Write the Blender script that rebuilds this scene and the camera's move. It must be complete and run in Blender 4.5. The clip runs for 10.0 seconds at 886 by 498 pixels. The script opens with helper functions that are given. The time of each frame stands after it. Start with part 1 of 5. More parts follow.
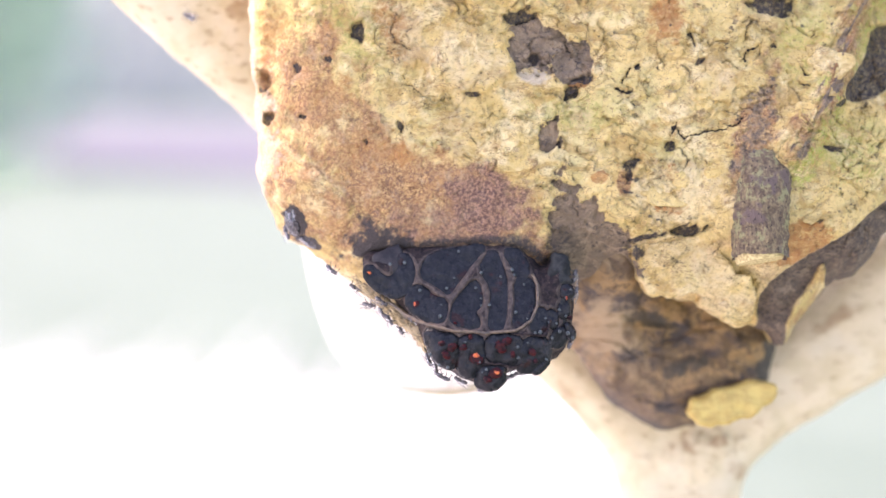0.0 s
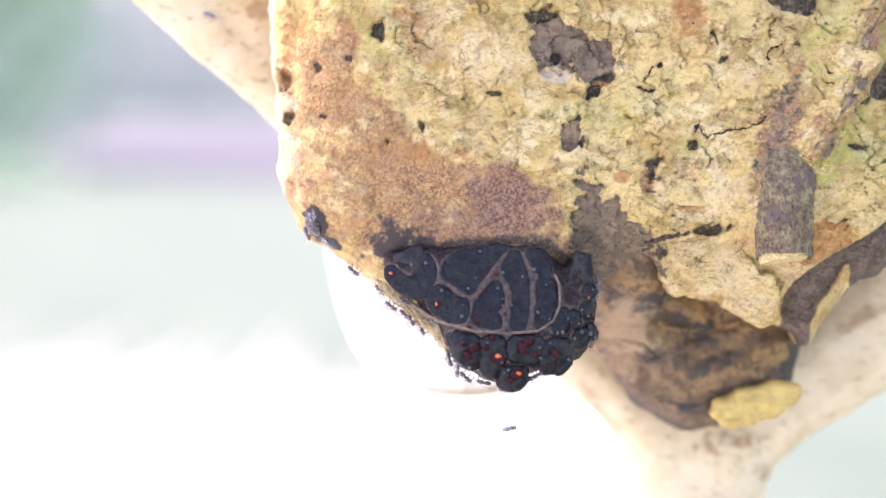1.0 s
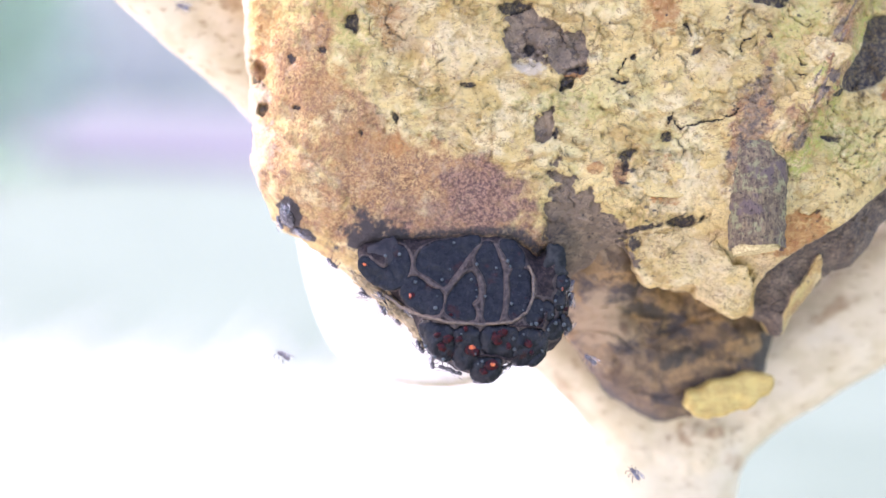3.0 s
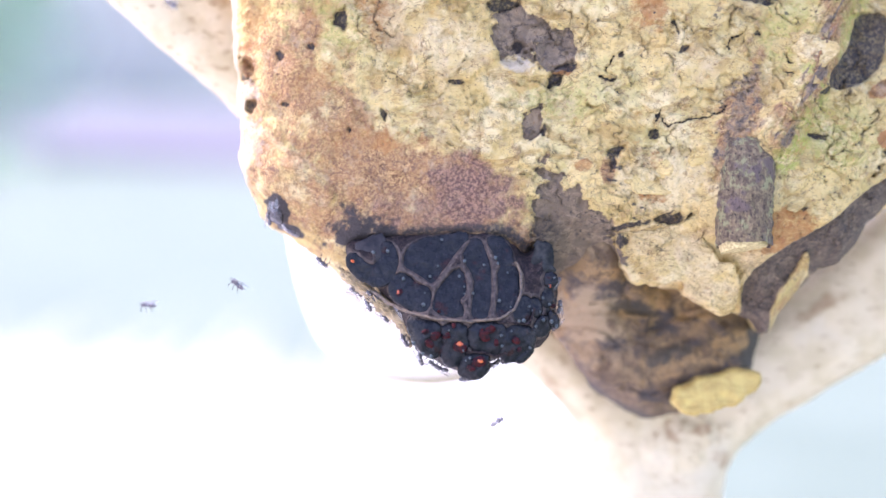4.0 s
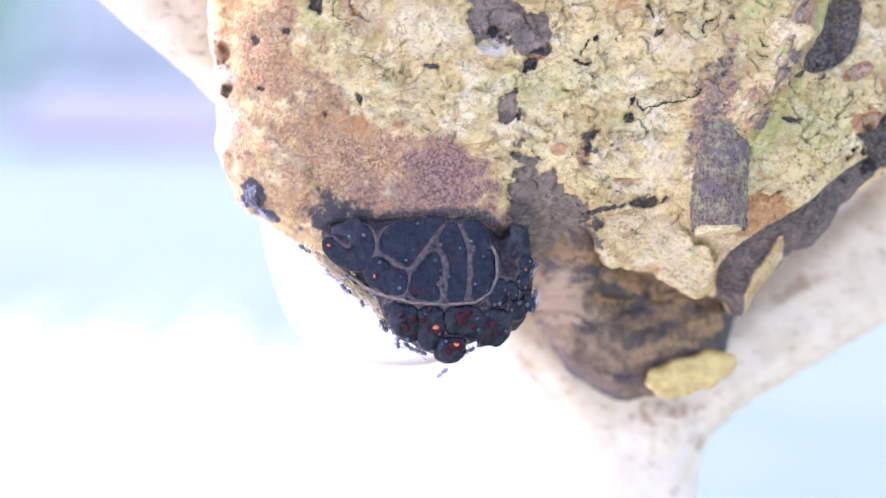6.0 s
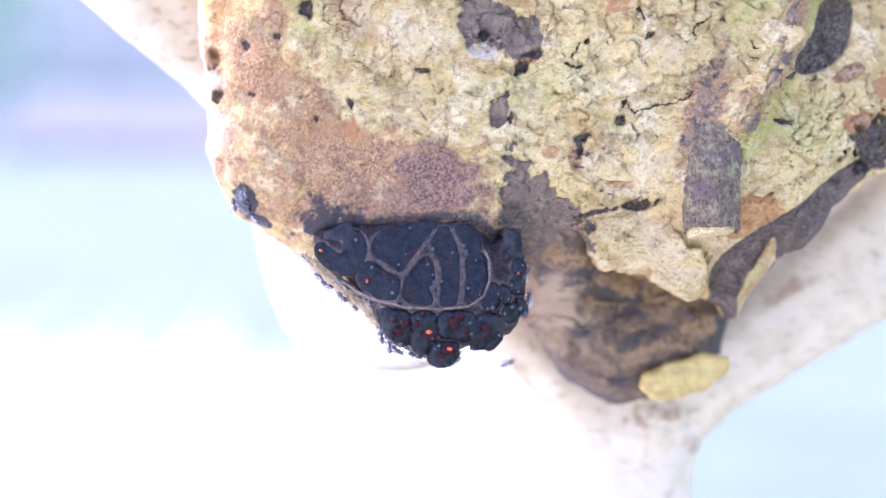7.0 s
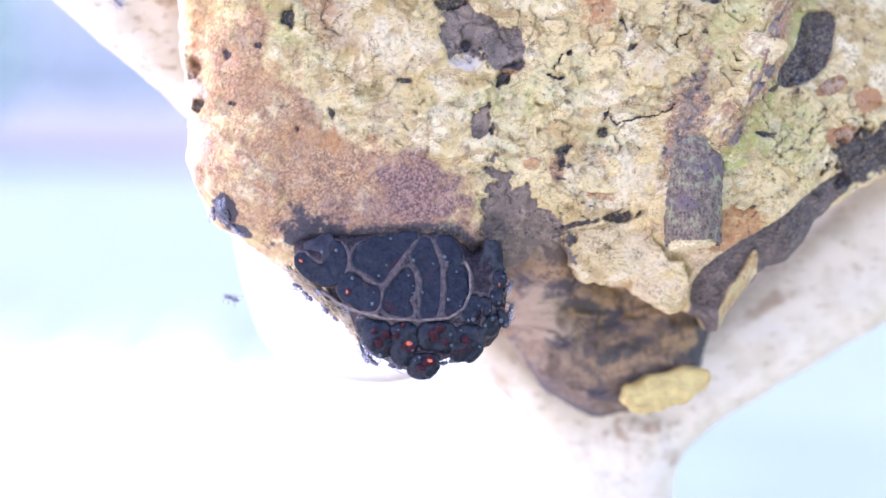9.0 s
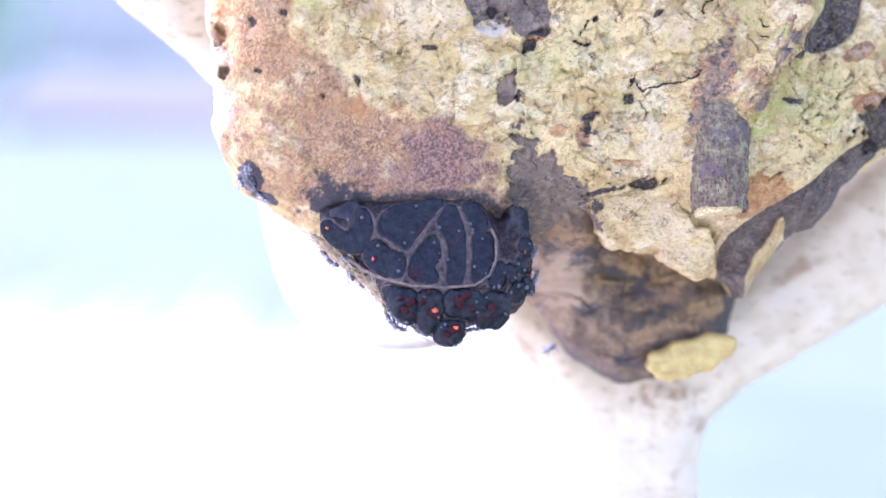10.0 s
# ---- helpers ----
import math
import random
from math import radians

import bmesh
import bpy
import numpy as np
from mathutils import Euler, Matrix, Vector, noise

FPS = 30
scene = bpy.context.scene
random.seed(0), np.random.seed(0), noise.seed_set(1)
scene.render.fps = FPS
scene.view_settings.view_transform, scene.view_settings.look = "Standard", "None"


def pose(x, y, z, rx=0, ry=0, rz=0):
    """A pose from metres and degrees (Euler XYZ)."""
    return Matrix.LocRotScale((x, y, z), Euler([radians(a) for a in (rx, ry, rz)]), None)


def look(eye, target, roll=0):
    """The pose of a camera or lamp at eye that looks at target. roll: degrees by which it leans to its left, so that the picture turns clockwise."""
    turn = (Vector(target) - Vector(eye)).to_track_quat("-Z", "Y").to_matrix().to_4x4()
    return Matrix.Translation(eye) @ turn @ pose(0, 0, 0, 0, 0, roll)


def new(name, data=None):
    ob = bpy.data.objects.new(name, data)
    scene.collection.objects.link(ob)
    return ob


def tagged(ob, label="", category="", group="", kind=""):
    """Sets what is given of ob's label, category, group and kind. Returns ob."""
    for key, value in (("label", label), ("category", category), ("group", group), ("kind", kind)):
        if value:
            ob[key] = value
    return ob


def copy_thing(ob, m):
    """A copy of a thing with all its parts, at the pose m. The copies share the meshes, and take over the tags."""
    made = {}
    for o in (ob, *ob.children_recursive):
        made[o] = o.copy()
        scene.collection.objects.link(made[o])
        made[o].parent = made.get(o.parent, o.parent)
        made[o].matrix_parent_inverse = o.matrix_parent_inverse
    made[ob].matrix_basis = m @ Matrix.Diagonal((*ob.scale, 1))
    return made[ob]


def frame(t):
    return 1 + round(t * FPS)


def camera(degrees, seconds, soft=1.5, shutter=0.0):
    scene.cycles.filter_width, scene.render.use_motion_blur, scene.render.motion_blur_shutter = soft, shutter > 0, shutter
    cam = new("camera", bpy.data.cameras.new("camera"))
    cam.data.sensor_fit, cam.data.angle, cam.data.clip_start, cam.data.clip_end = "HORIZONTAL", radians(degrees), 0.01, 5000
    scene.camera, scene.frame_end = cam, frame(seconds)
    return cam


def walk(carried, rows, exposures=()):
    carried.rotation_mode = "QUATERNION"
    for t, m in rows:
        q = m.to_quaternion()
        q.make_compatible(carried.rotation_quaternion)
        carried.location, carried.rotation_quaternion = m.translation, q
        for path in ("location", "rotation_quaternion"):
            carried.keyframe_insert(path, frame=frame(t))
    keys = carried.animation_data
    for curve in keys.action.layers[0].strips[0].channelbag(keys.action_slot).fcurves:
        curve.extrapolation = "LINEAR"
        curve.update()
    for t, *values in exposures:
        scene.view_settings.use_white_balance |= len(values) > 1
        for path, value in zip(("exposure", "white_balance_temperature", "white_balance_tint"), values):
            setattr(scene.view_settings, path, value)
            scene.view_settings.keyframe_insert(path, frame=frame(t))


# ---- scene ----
from mathutils import geometry

# The place is laid out in millimetres round the hollow log: x to the right, y away from the lens, z up.
# The lens stands DIST from the log's face and looks a little downwards.
DIST, EYE, TILT = 600.0, 1.2, -4.0
cam = camera(24.57, 10.0)
cam.data.dof.use_dof = True
cam.data.dof.focus_distance = 0.597
cam.data.dof.aperture_fstop = 4.8
# seconds, yaw, pitch, roll, millimetres forward
ROWS = [
    (0.0, -0.011, 0.0, 0.0, 0.0), (0.5, 0.161, -0.076, -0.135, 1.2), (1.0, 0.597, 0.003, -0.113, 3.3),
    (1.5, 0.176, -0.076, -0.208, 3.4), (2.0, 0.263, -0.162, -0.061, 3.2), (2.5, 0.074, -0.192, -0.129, 2.9),
    (4.0, -0.479, -0.333, -0.03, 1.8), (4.5, -0.662, -0.177, -0.124, 1.2), (5.0, -0.759, -0.276, -0.126, 0.8),
    (5.5, -0.711, -0.718, -0.108, 0.1), (6.0, -1.152, -0.787, -0.179, 0.3), (7.5, -1.353, -0.602, -0.645, 2.6),
    (8.0, -1.574, -0.555, -0.413, 4.3), (8.5, -1.531, -0.411, -0.216, 4.3), (9.0, -1.921, -0.361, -0.26, 3.7),
    (9.5, -1.494, -0.8, -0.287, 2.8), (10.0, -1.188, -1.284, -0.33, 3.7),
]
LOOKS = [(0.0, 2.48, 7900, 34), (2.5, 2.48, 7350, 34), (5.0, 2.54, 6450, 37), (10.0, 2.62, 6050, 40.5)]
BASE = Matrix.Translation((0, 0, EYE)) @ Matrix.Rotation(radians(TILT), 4, "X")
walk(cam, [(t, BASE @ pose(0, f * 0.001, 0, 90 + p, 0, a) @ pose(0, 0, 0, 0, 0, r)) for t, a, p, r, f in ROWS], LOOKS)
SPOT = BASE @ Matrix.Translation((0, DIST * 0.001, 0)) @ Matrix.Scale(0.001, 4)

# ---- light ----
world = bpy.data.worlds.new("sky")
scene.world = world
world.use_nodes = True
sky = world.node_tree.nodes.new("ShaderNodeTexSky")
sky.sky_type, sky.sun_disc = "NISHITA", False
sky.sun_elevation, sky.sun_rotation = radians(54), radians(-68)
background = world.node_tree.nodes["Background"]
background.inputs["Strength"].default_value = 0.15
world.node_tree.links.new(sky.outputs[0], background.inputs[0])
sun = new("sun", bpy.data.lights.new("sun", "SUN"))
sun.data.energy, sun.data.angle, sun.data.color = 1.0, radians(2.0), (1.0, 0.96, 0.88)
sun.matrix_world = look((-5.0, 2.0, 7.5), (0, 0, 0))


# ---- number fields ----
TABLES = {}


def lattice(x, z, seed):
    """Smooth value noise from -1 to 1 on a grid of unit squares."""
    if seed not in TABLES:
        TABLES[seed] = np.random.RandomState(seed).uniform(-1, 1, (256, 256))
    table = TABLES[seed]
    i, j = np.floor(x).astype(int), np.floor(z).astype(int)
    u, v = x - i, z - j
    u, v = u * u * (3 - 2 * u), v * v * (3 - 2 * v)
    a, b = table[i % 256, j % 256], table[(i + 1) % 256, j % 256]
    c, d = table[i % 256, (j + 1) % 256], table[(i + 1) % 256, (j + 1) % 256]
    return a + (b - a) * u + (c - a) * v + (a - b - c + d) * u * v


def rough(x, z, size, seed, octaves=4, gain=0.5):
    total, amp, norm = 0.0, 1.0, 0.0
    for k in range(octaves):
        turn = 0.6 + 1.1 * k
        p, q = x * math.cos(turn) - z * math.sin(turn), x * math.sin(turn) + z * math.cos(turn)
        total = total + amp * lattice(p * 2 ** k / size + 37.3 * k, q * 2 ** k / size + 11.7 * k, seed + k)
        norm += amp
        amp *= gain
    return total / norm


def cells(x, z, size, seed):
    """Distances to the nearest and second nearest of scattered seeds, and a random number of the nearest."""
    rs = np.random.RandomState(seed)
    jx, jz, val = rs.rand(128, 128), rs.rand(128, 128), rs.rand(128, 128)
    p, q = x / size, z / size
    i, j = np.floor(p).astype(int), np.floor(q).astype(int)
    f1, f2, who = np.full(p.shape, 9.0), np.full(p.shape, 9.0), np.zeros(p.shape)
    for a in (-1, 0, 1):
        for b in (-1, 0, 1):
            m, n = (i + a) % 128, (j + b) % 128
            d = np.hypot(i + a + jx[m, n] - p, j + b + jz[m, n] - q)
            near = d < f1
            f2 = np.where(near, f1, np.minimum(f2, d))
            who = np.where(near, val[m, n], who)
            f1 = np.where(near, d, f1)
    return f1, f2, who


def ramp(lo, hi, v):
    t = np.clip((v - lo) / (hi - lo), 0, 1)
    return t * t * (3 - 2 * t)


def inside(x, z, outline):
    """Signed distance to a closed outline, negative inside."""
    best, odd = np.full(x.shape, 1e9), np.zeros(x.shape, bool)
    n = len(outline)
    for k in range(n):
        (ax, az), (bx, bz) = outline[k], outline[(k + 1) % n]
        ex, ez = bx - ax, bz - az
        t = np.clip(((x - ax) * ex + (z - az) * ez) / (ex * ex + ez * ez + 1e-9), 0, 1)
        best = np.minimum(best, np.hypot(x - ax - t * ex, z - az - t * ez))
        if abs(ez) > 1e-9:
            odd ^= ((az > z) != (bz > z)) & (x < ex * (z - az) / ez + ax)
    return np.where(odd, -best, best)


def smooth_outline(points, times=2):
    for _ in range(times):
        n = len(points)
        points = [q for k in range(n) for q in (
            (0.75 * points[k][0] + 0.25 * points[(k + 1) % n][0], 0.75 * points[k][1] + 0.25 * points[(k + 1) % n][1]),
            (0.25 * points[k][0] + 0.75 * points[(k + 1) % n][0], 0.25 * points[k][1] + 0.75 * points[(k + 1) % n][1]))]
    return points


def near(f):
    """Works out a mask only where it can differ from 0."""
    def quick(x, z, *args, **kw):
        if isinstance(args[0], list):
            px_, pz_, reach = [p[0] for p in args[0]], [p[1] for p in args[0]], 2 * args[1] + 5
            box = (x > min(px_) - reach) & (x < max(px_) + reach) & (z > min(pz_) - reach) & (z < max(pz_) + reach)
        else:
            reach = 2.6 * max(args[2], args[3])
            box = (np.abs(x - args[0]) < reach) & (np.abs(z - args[1]) < reach)
        out = np.zeros(x.shape)
        if box.any():
            out[box] = f(x[box], z[box], *args, **kw)
        return out
    return quick


@near
def spot(x, z, cx, cz, rx, rz, turn=0.0, fray=0.25, size=6.0, seed=50, soft=0.15):
    """1 inside a ragged patch, 0 outside."""
    a = radians(turn)
    p, q = x - cx, z - cz
    u, v = (p * math.cos(a) + q * math.sin(a)) / rx, (-p * math.sin(a) + q * math.cos(a)) / rz
    d = np.hypot(u, v) + fray * (rough(x, z, size, seed, 4, 0.6) + 0.6 * rough(x, z, 1.6, seed + 1, 3))
    return ramp(1 + soft, 1 - soft, d)


@near
def stroke(x, z, points, wide, fray=0.4, size=4.0, seed=60, soft=0.3):
    """1 along a broken line, 0 away from it."""
    best = np.full(x.shape, 1e9)
    wx, wz = x + fray * rough(x, z, size, seed, 3), z + fray * rough(x, z, size, seed + 9, 3)
    for (ax, az), (bx, bz) in zip(points, points[1:]):
        ex, ez = bx - ax, bz - az
        t = np.clip(((wx - ax) * ex + (wz - az) * ez) / (ex * ex + ez * ez + 1e-9), 0, 1)
        best = np.minimum(best, np.hypot(wx - ax - t * ex, wz - az - t * ez))
    return ramp(wide * (1 + soft), wide * (1 - soft), best)


# ---- meshes ----
def part(name, data, material, parent=None, label=""):
    """Links a mesh, or a bmesh in millimetres of the place, as one object."""
    if isinstance(data, bmesh.types.BMesh):
        me = bpy.data.meshes.new(name)
        data.to_mesh(me)
        data.free()
    else:
        me = data
    ob = new(name, me)
    me.materials.clear()
    me.materials.append(material)
    if parent:
        ob.parent = parent
    if label:
        tagged(ob, label)
    return ob


def quad_mesh(name, co, quads, smooth=True):
    me = bpy.data.meshes.new(name)
    me.vertices.add(len(co))
    me.vertices.foreach_set("co", np.asarray(co, np.float32).ravel())
    quads = np.asarray(quads, np.int32)
    me.loops.add(quads.size)
    me.loops.foreach_set("vertex_index", quads.ravel())
    me.polygons.add(len(quads))
    me.polygons.foreach_set("loop_start", np.arange(len(quads), dtype=np.int32) * 4)
    me.update(calc_edges=True)
    me.validate()
    if smooth:
        me.shade_smooth()
    return me


def swell(name, outline, step, round_, front, mid, back, relief=None, marks=None, ragged=0.0, ragged_size=8.0, seed=5, grow=0.0):
    """A closed rounded body with the given outline in x and z. front, back: depths of its faces, mid: of its rim.
    relief adds height towards the lens, marks paints up to four masks on the points."""
    xs = [p[0] for p in outline]
    zs = [p[1] for p in outline]
    gx = np.arange(min(xs) - 3 * step, max(xs) + 3 * step, step)
    gz = np.arange(min(zs) - 3 * step, max(zs) + 3 * step, step)
    x, z = np.meshgrid(gx, gz, indexing="ij")
    sd = inside(x, z, outline) - grow
    if ragged:
        sd = sd + ragged * rough(x, z, ragged_size, seed, 3)
    dx, dz = np.gradient(sd, step)
    length = np.maximum(np.hypot(dx, dz), 0.3)
    cell = (sd[:-1, :-1] < 0) | (sd[1:, :-1] < 0) | (sd[:-1, 1:] < 0) | (sd[1:, 1:] < 0)
    used = np.zeros(sd.shape, bool)
    for a, b in ((slice(None, -1), slice(None, -1)), (slice(1, None), slice(None, -1)), (slice(None, -1), slice(1, None)), (slice(1, None), slice(1, None))):
        used[a, b] |= cell
    rim = used & (sd >= 0)
    x = np.where(rim, x - sd * dx / length ** 2, x)
    z = np.where(rim, z - sd * dz / length ** 2, z)
    depth = np.clip(-sd / round_, 0, 1)
    p = np.sqrt(1 - (1 - depth) ** 2)
    yf = front(x, z) if callable(front) else np.full(x.shape, float(front))
    ym = mid(x, z) if callable(mid) else mid
    yfront = ym + (yf - ym) * p
    if relief is not None:
        yfront = yfront - relief(x, z) * ramp(0, 0.25, depth)
    yback = ym + ((back(x, z) if callable(back) else back) - ym) * p
    index = np.full(sd.shape, -1)
    index[used] = np.arange(used.sum())
    co = [np.stack([x[used], yfront[used], z[used]], 1)]
    body = used & ~rim
    other = index.copy()
    other[body] = used.sum() + np.arange(body.sum())
    co.append(np.stack([x[body], yback[body], z[body]], 1))
    i, j = np.nonzero(cell)
    faces_front = np.stack([index[i, j], index[i + 1, j], index[i + 1, j + 1], index[i, j + 1]], 1)
    faces_back = np.stack([other[i, j], other[i, j + 1], other[i + 1, j + 1], other[i + 1, j]], 1)
    me = quad_mesh(name, np.concatenate(co), np.concatenate([faces_front, faces_back]))
    if marks is not None:
        m = marks(x, z)
        for name_, four in (("marks", m[:4]), ("tints", m[4:])):
            if four:
                layer = me.color_attributes.new(name_, "FLOAT_COLOR", "POINT")
                full = np.stack([np.broadcast_to(c, x.shape) for c in four], -1)
                layer.data.foreach_set("color", np.concatenate([full[used], full[body] * 0]).astype(np.float32).ravel())
    me.transform(SPOT)
    return me


def tube(bm, points, radii, sides=12, closed=True):
    """A round tube along points, into bm."""
    points = [Vector(p) for p in points]
    rings, side = [], Vector((0.31, 0.77, 0.55))
    for k, p in enumerate(points):
        way = (points[min(k + 1, len(points) - 1)] - points[max(k - 1, 0)]).normalized()
        a = way.cross(side).normalized()
        b = way.cross(a)
        side = a.cross(way) if k else side
        r = radii[k] if isinstance(radii, (list, tuple)) else radii
        rings.append([bm.verts.new(p + r * (math.cos(s) * a + math.sin(s) * b)) for s in [2 * math.pi * n / sides for n in range(sides)]])
    for one, two in zip(rings, rings[1:]):
        for n in range(sides):
            bm.faces.new((one[n], one[(n + 1) % sides], two[(n + 1) % sides], two[n]))
    if closed:
        bm.faces.new(rings[0])
        bm.faces.new(rings[-1][::-1])
    for f in bm.faces:
        f.smooth = True
    return rings


def ball(bm, centre, rx, ry, rz, turn=None, rings=8, sides=12):
    m = Matrix.Translation(centre) @ (turn if turn is not None else Matrix()) @ Matrix.Diagonal((rx, ry, rz, 1))
    made = bmesh.ops.create_uvsphere(bm, u_segments=sides, v_segments=rings, radius=1, matrix=m)
    for v in made["verts"]:
        for f in v.link_faces:
            f.smooth = True
    return made["verts"]


# ---- materials ----
class Mat:
    """Short hand for a node material; all lengths in millimetres."""

    def __init__(self, name, roughness=0.8, scale=1000.0, **inputs):
        self.m = bpy.data.materials.new(name)
        self.m.use_nodes = True
        self.t = self.m.node_tree
        self.b = self.t.nodes["Principled BSDF"]
        self.b.inputs["Roughness"].default_value = roughness
        for key, value in inputs.items():
            self.b.inputs[key.replace("_", " ")].default_value = value
        co = self.t.nodes.new("ShaderNodeTexCoord")
        s = self.t.nodes.new("ShaderNodeVectorMath")
        s.operation = "SCALE"
        s.inputs["Scale"].default_value = scale
        self.t.links.new(co.outputs["Object"], s.inputs[0])
        self.co = s.outputs[0]

    def link(self, a, b):
        if hasattr(a, "is_output"):
            self.t.links.new(a, b)
        else:
            b.default_value = a if isinstance(a, (int, float)) or len(a) == 4 or b.type == "VECTOR" else (*a, 1)

    def noise(self, size, detail=4.0, rough_=0.55, stretch=(1, 1, 1), warp=0.0):
        mp = self.t.nodes.new("ShaderNodeMapping")
        mp.inputs["Scale"].default_value = [1 / (size * s) for s in stretch]
        self.link(self.co, mp.inputs[0])
        n = self.t.nodes.new("ShaderNodeTexNoise")
        n.inputs["Scale"].default_value = 1.0
        n.inputs["Detail"].default_value, n.inputs["Roughness"].default_value, n.inputs["Distortion"].default_value = detail, rough_, warp
        self.link(mp.outputs[0], n.inputs["Vector"])
        return n.outputs["Fac"]

    def cut(self, value, lo, hi):
        r = self.t.nodes.new("ShaderNodeMapRange")
        r.interpolation_type = "SMOOTHSTEP"
        r.inputs["From Min"].default_value, r.inputs["From Max"].default_value = lo, hi
        self.link(value, r.inputs["Value"])
        return r.outputs["Result"]

    def maths(self, op, a, b):
        n = self.t.nodes.new("ShaderNodeMath")
        n.operation = op
        self.link(a, n.inputs[0])
        self.link(b, n.inputs[1])
        return n.outputs[0]

    def mix(self, fac, a, b):
        n = self.t.nodes.new("ShaderNodeMix")
        n.data_type = "RGBA"
        self.link(fac, n.inputs["Factor"])
        self.link(a, n.inputs[6])
        self.link(b, n.inputs[7])
        return n.outputs[2]

    def marks(self, layer="marks"):
        a = self.t.nodes.new("ShaderNodeVertexColor")
        a.layer_name = layer
        s = self.t.nodes.new("ShaderNodeSeparateColor")
        self.link(a.outputs["Color"], s.inputs[0])
        return s.outputs[0], s.outputs[1], s.outputs[2], a.outputs["Alpha"]

    def bump(self, height, depth, strength=1.0):
        n = self.t.nodes.new("ShaderNodeBump")
        n.inputs["Distance"].default_value, n.inputs["Strength"].default_value = depth, strength
        self.link(height, n.inputs["Height"])
        self.link(n.outputs[0], self.b.inputs["Normal"])

    def colour(self, c):
        self.link(c, self.b.inputs["Base Color"])
        return self.m


def log_material():
    k = Mat("flaking_log", 0.82)
    stain_shade, bare, dark, moss_shade = k.marks()
    pale, rust, plum, chalk = k.marks("tints")
    broad, mid, fine, grain = k.noise(22), k.noise(5, 7, 0.68, (1, 1, 1), 0.6), k.noise(1.1, 5, 0.68), k.noise(0.45, 3, 0.6)
    veins = k.noise(2.6, 7, 0.72, (1, 1, 0.8), 1.2)

    def rag(mask, field, amount, lo, hi):
        return k.cut(k.maths("ADD", mask, k.maths("MULTIPLY", k.maths("SUBTRACT", field, 0.5), amount)), lo, hi)

    c = k.mix(k.cut(broad, 0.38, 0.62), (0.74, 0.55, 0.23), (0.64, 0.455, 0.165))
    c = k.mix(k.cut(k.noise(11, 5, 0.6), 0.48, 0.64), c, (0.79, 0.63, 0.33))
    c = k.mix(k.maths("MULTIPLY", k.cut(k.noise(17, 4, 0.6), 0.52, 0.66), 0.45), c, (0.52, 0.455, 0.165))
    c = k.mix(k.maths("MULTIPLY", k.cut(k.noise(7, 7, 0.66, (1.6, 1, 1), 0.8), 0.48, 0.62), 0.75), c, (0.47, 0.295, 0.095))
    c = k.mix(k.maths("MULTIPLY", k.cut(k.noise(4.5, 6, 0.66, (1.3, 1, 1), 0.5), 0.55, 0.70), 0.65), c, (0.36, 0.28, 0.135))
    c = k.mix(k.maths("MULTIPLY", k.cut(k.noise(26, 4, 0.6), 0.56, 0.68), 0.35), c, (0.60, 0.44, 0.31))
    c = k.mix(k.maths("MULTIPLY", k.cut(k.noise(3.4, 5, 0.65, (1.5, 1, 1)), 0.60, 0.70), 0.6), c, (0.50, 0.27, 0.085))
    c = k.mix(k.maths("MULTIPLY", rag(pale, mid, 1.6, 0.2, 1.0), 0.6), c, (0.76, 0.635, 0.40))
    c = k.mix(k.maths("MULTIPLY", k.cut(veins, 0.54, 0.64), 0.62), c, (0.35, 0.225, 0.105))
    for size, weight in ((9, 0.65), (4, 0.5)):
        seam = k.maths("ABSOLUTE", k.maths("SUBTRACT", k.noise(size, 6, 0.62, (1.5, 1, 1), 0.9), 0.5), 0.0)
        broken = k.cut(k.noise(size * 0.8, 3, 0.5), 0.5, 0.6)
        c = k.mix(k.maths("MULTIPLY", k.maths("MULTIPLY", k.cut(seam, 0.016, 0.004), broken), weight), c, (0.26, 0.145, 0.06))
    c = k.mix(k.maths("MULTIPLY", moss_shade, k.cut(veins, 0.4, 0.6)), c, (0.42, 0.43, 0.10))
    c = k.mix(k.maths("MULTIPLY", rag(rust, veins, 2.0, 0.15, 1.0), 0.9), c, (0.44, 0.185, 0.058))
    brown = k.mix(k.cut(k.noise(1.0, 6, 0.78), 0.41, 0.59), (0.20, 0.088, 0.042), (0.62, 0.375, 0.16))
    brown = k.mix(k.maths("MULTIPLY", k.cut(mid, 0.42, 0.6), 0.65), brown, (0.42, 0.22, 0.092))
    brown = k.mix(k.maths("MULTIPLY", k.cut(veins, 0.52, 0.62), 0.7), brown, (0.16, 0.08, 0.058))
    brown = k.mix(k.maths("MULTIPLY", k.cut(k.noise(6, 6, 0.7), 0.52, 0.64), 0.55), brown, (0.50, 0.345, 0.205))
    patchy = k.maths("ADD", k.maths("MULTIPLY", mid, 0.5), k.maths("MULTIPLY", k.noise(9, 5, 0.6, (0.7, 1, 1.5)), 0.5))
    c = k.mix(rag(stain_shade, patchy, 3.6, 0.15, 0.95), c, brown)
    c = k.mix(k.maths("MULTIPLY", rag(plum, k.noise(8, 7, 0.72), 3.0, 0.1, 1.1), 0.85), c, k.mix(k.cut(k.noise(0.9, 6, 0.75), 0.44, 0.58), (0.10, 0.05, 0.048), (0.38, 0.21, 0.14)))
    grey = k.mix(k.cut(mid, 0.42, 0.62), (0.20, 0.143, 0.096), (0.325, 0.235, 0.152))
    grey = k.mix(k.cut(veins, 0.52, 0.64), grey, (0.10, 0.075, 0.06))
    c = k.mix(rag(bare, veins, 1.1, 0.3, 0.75), c, grey)
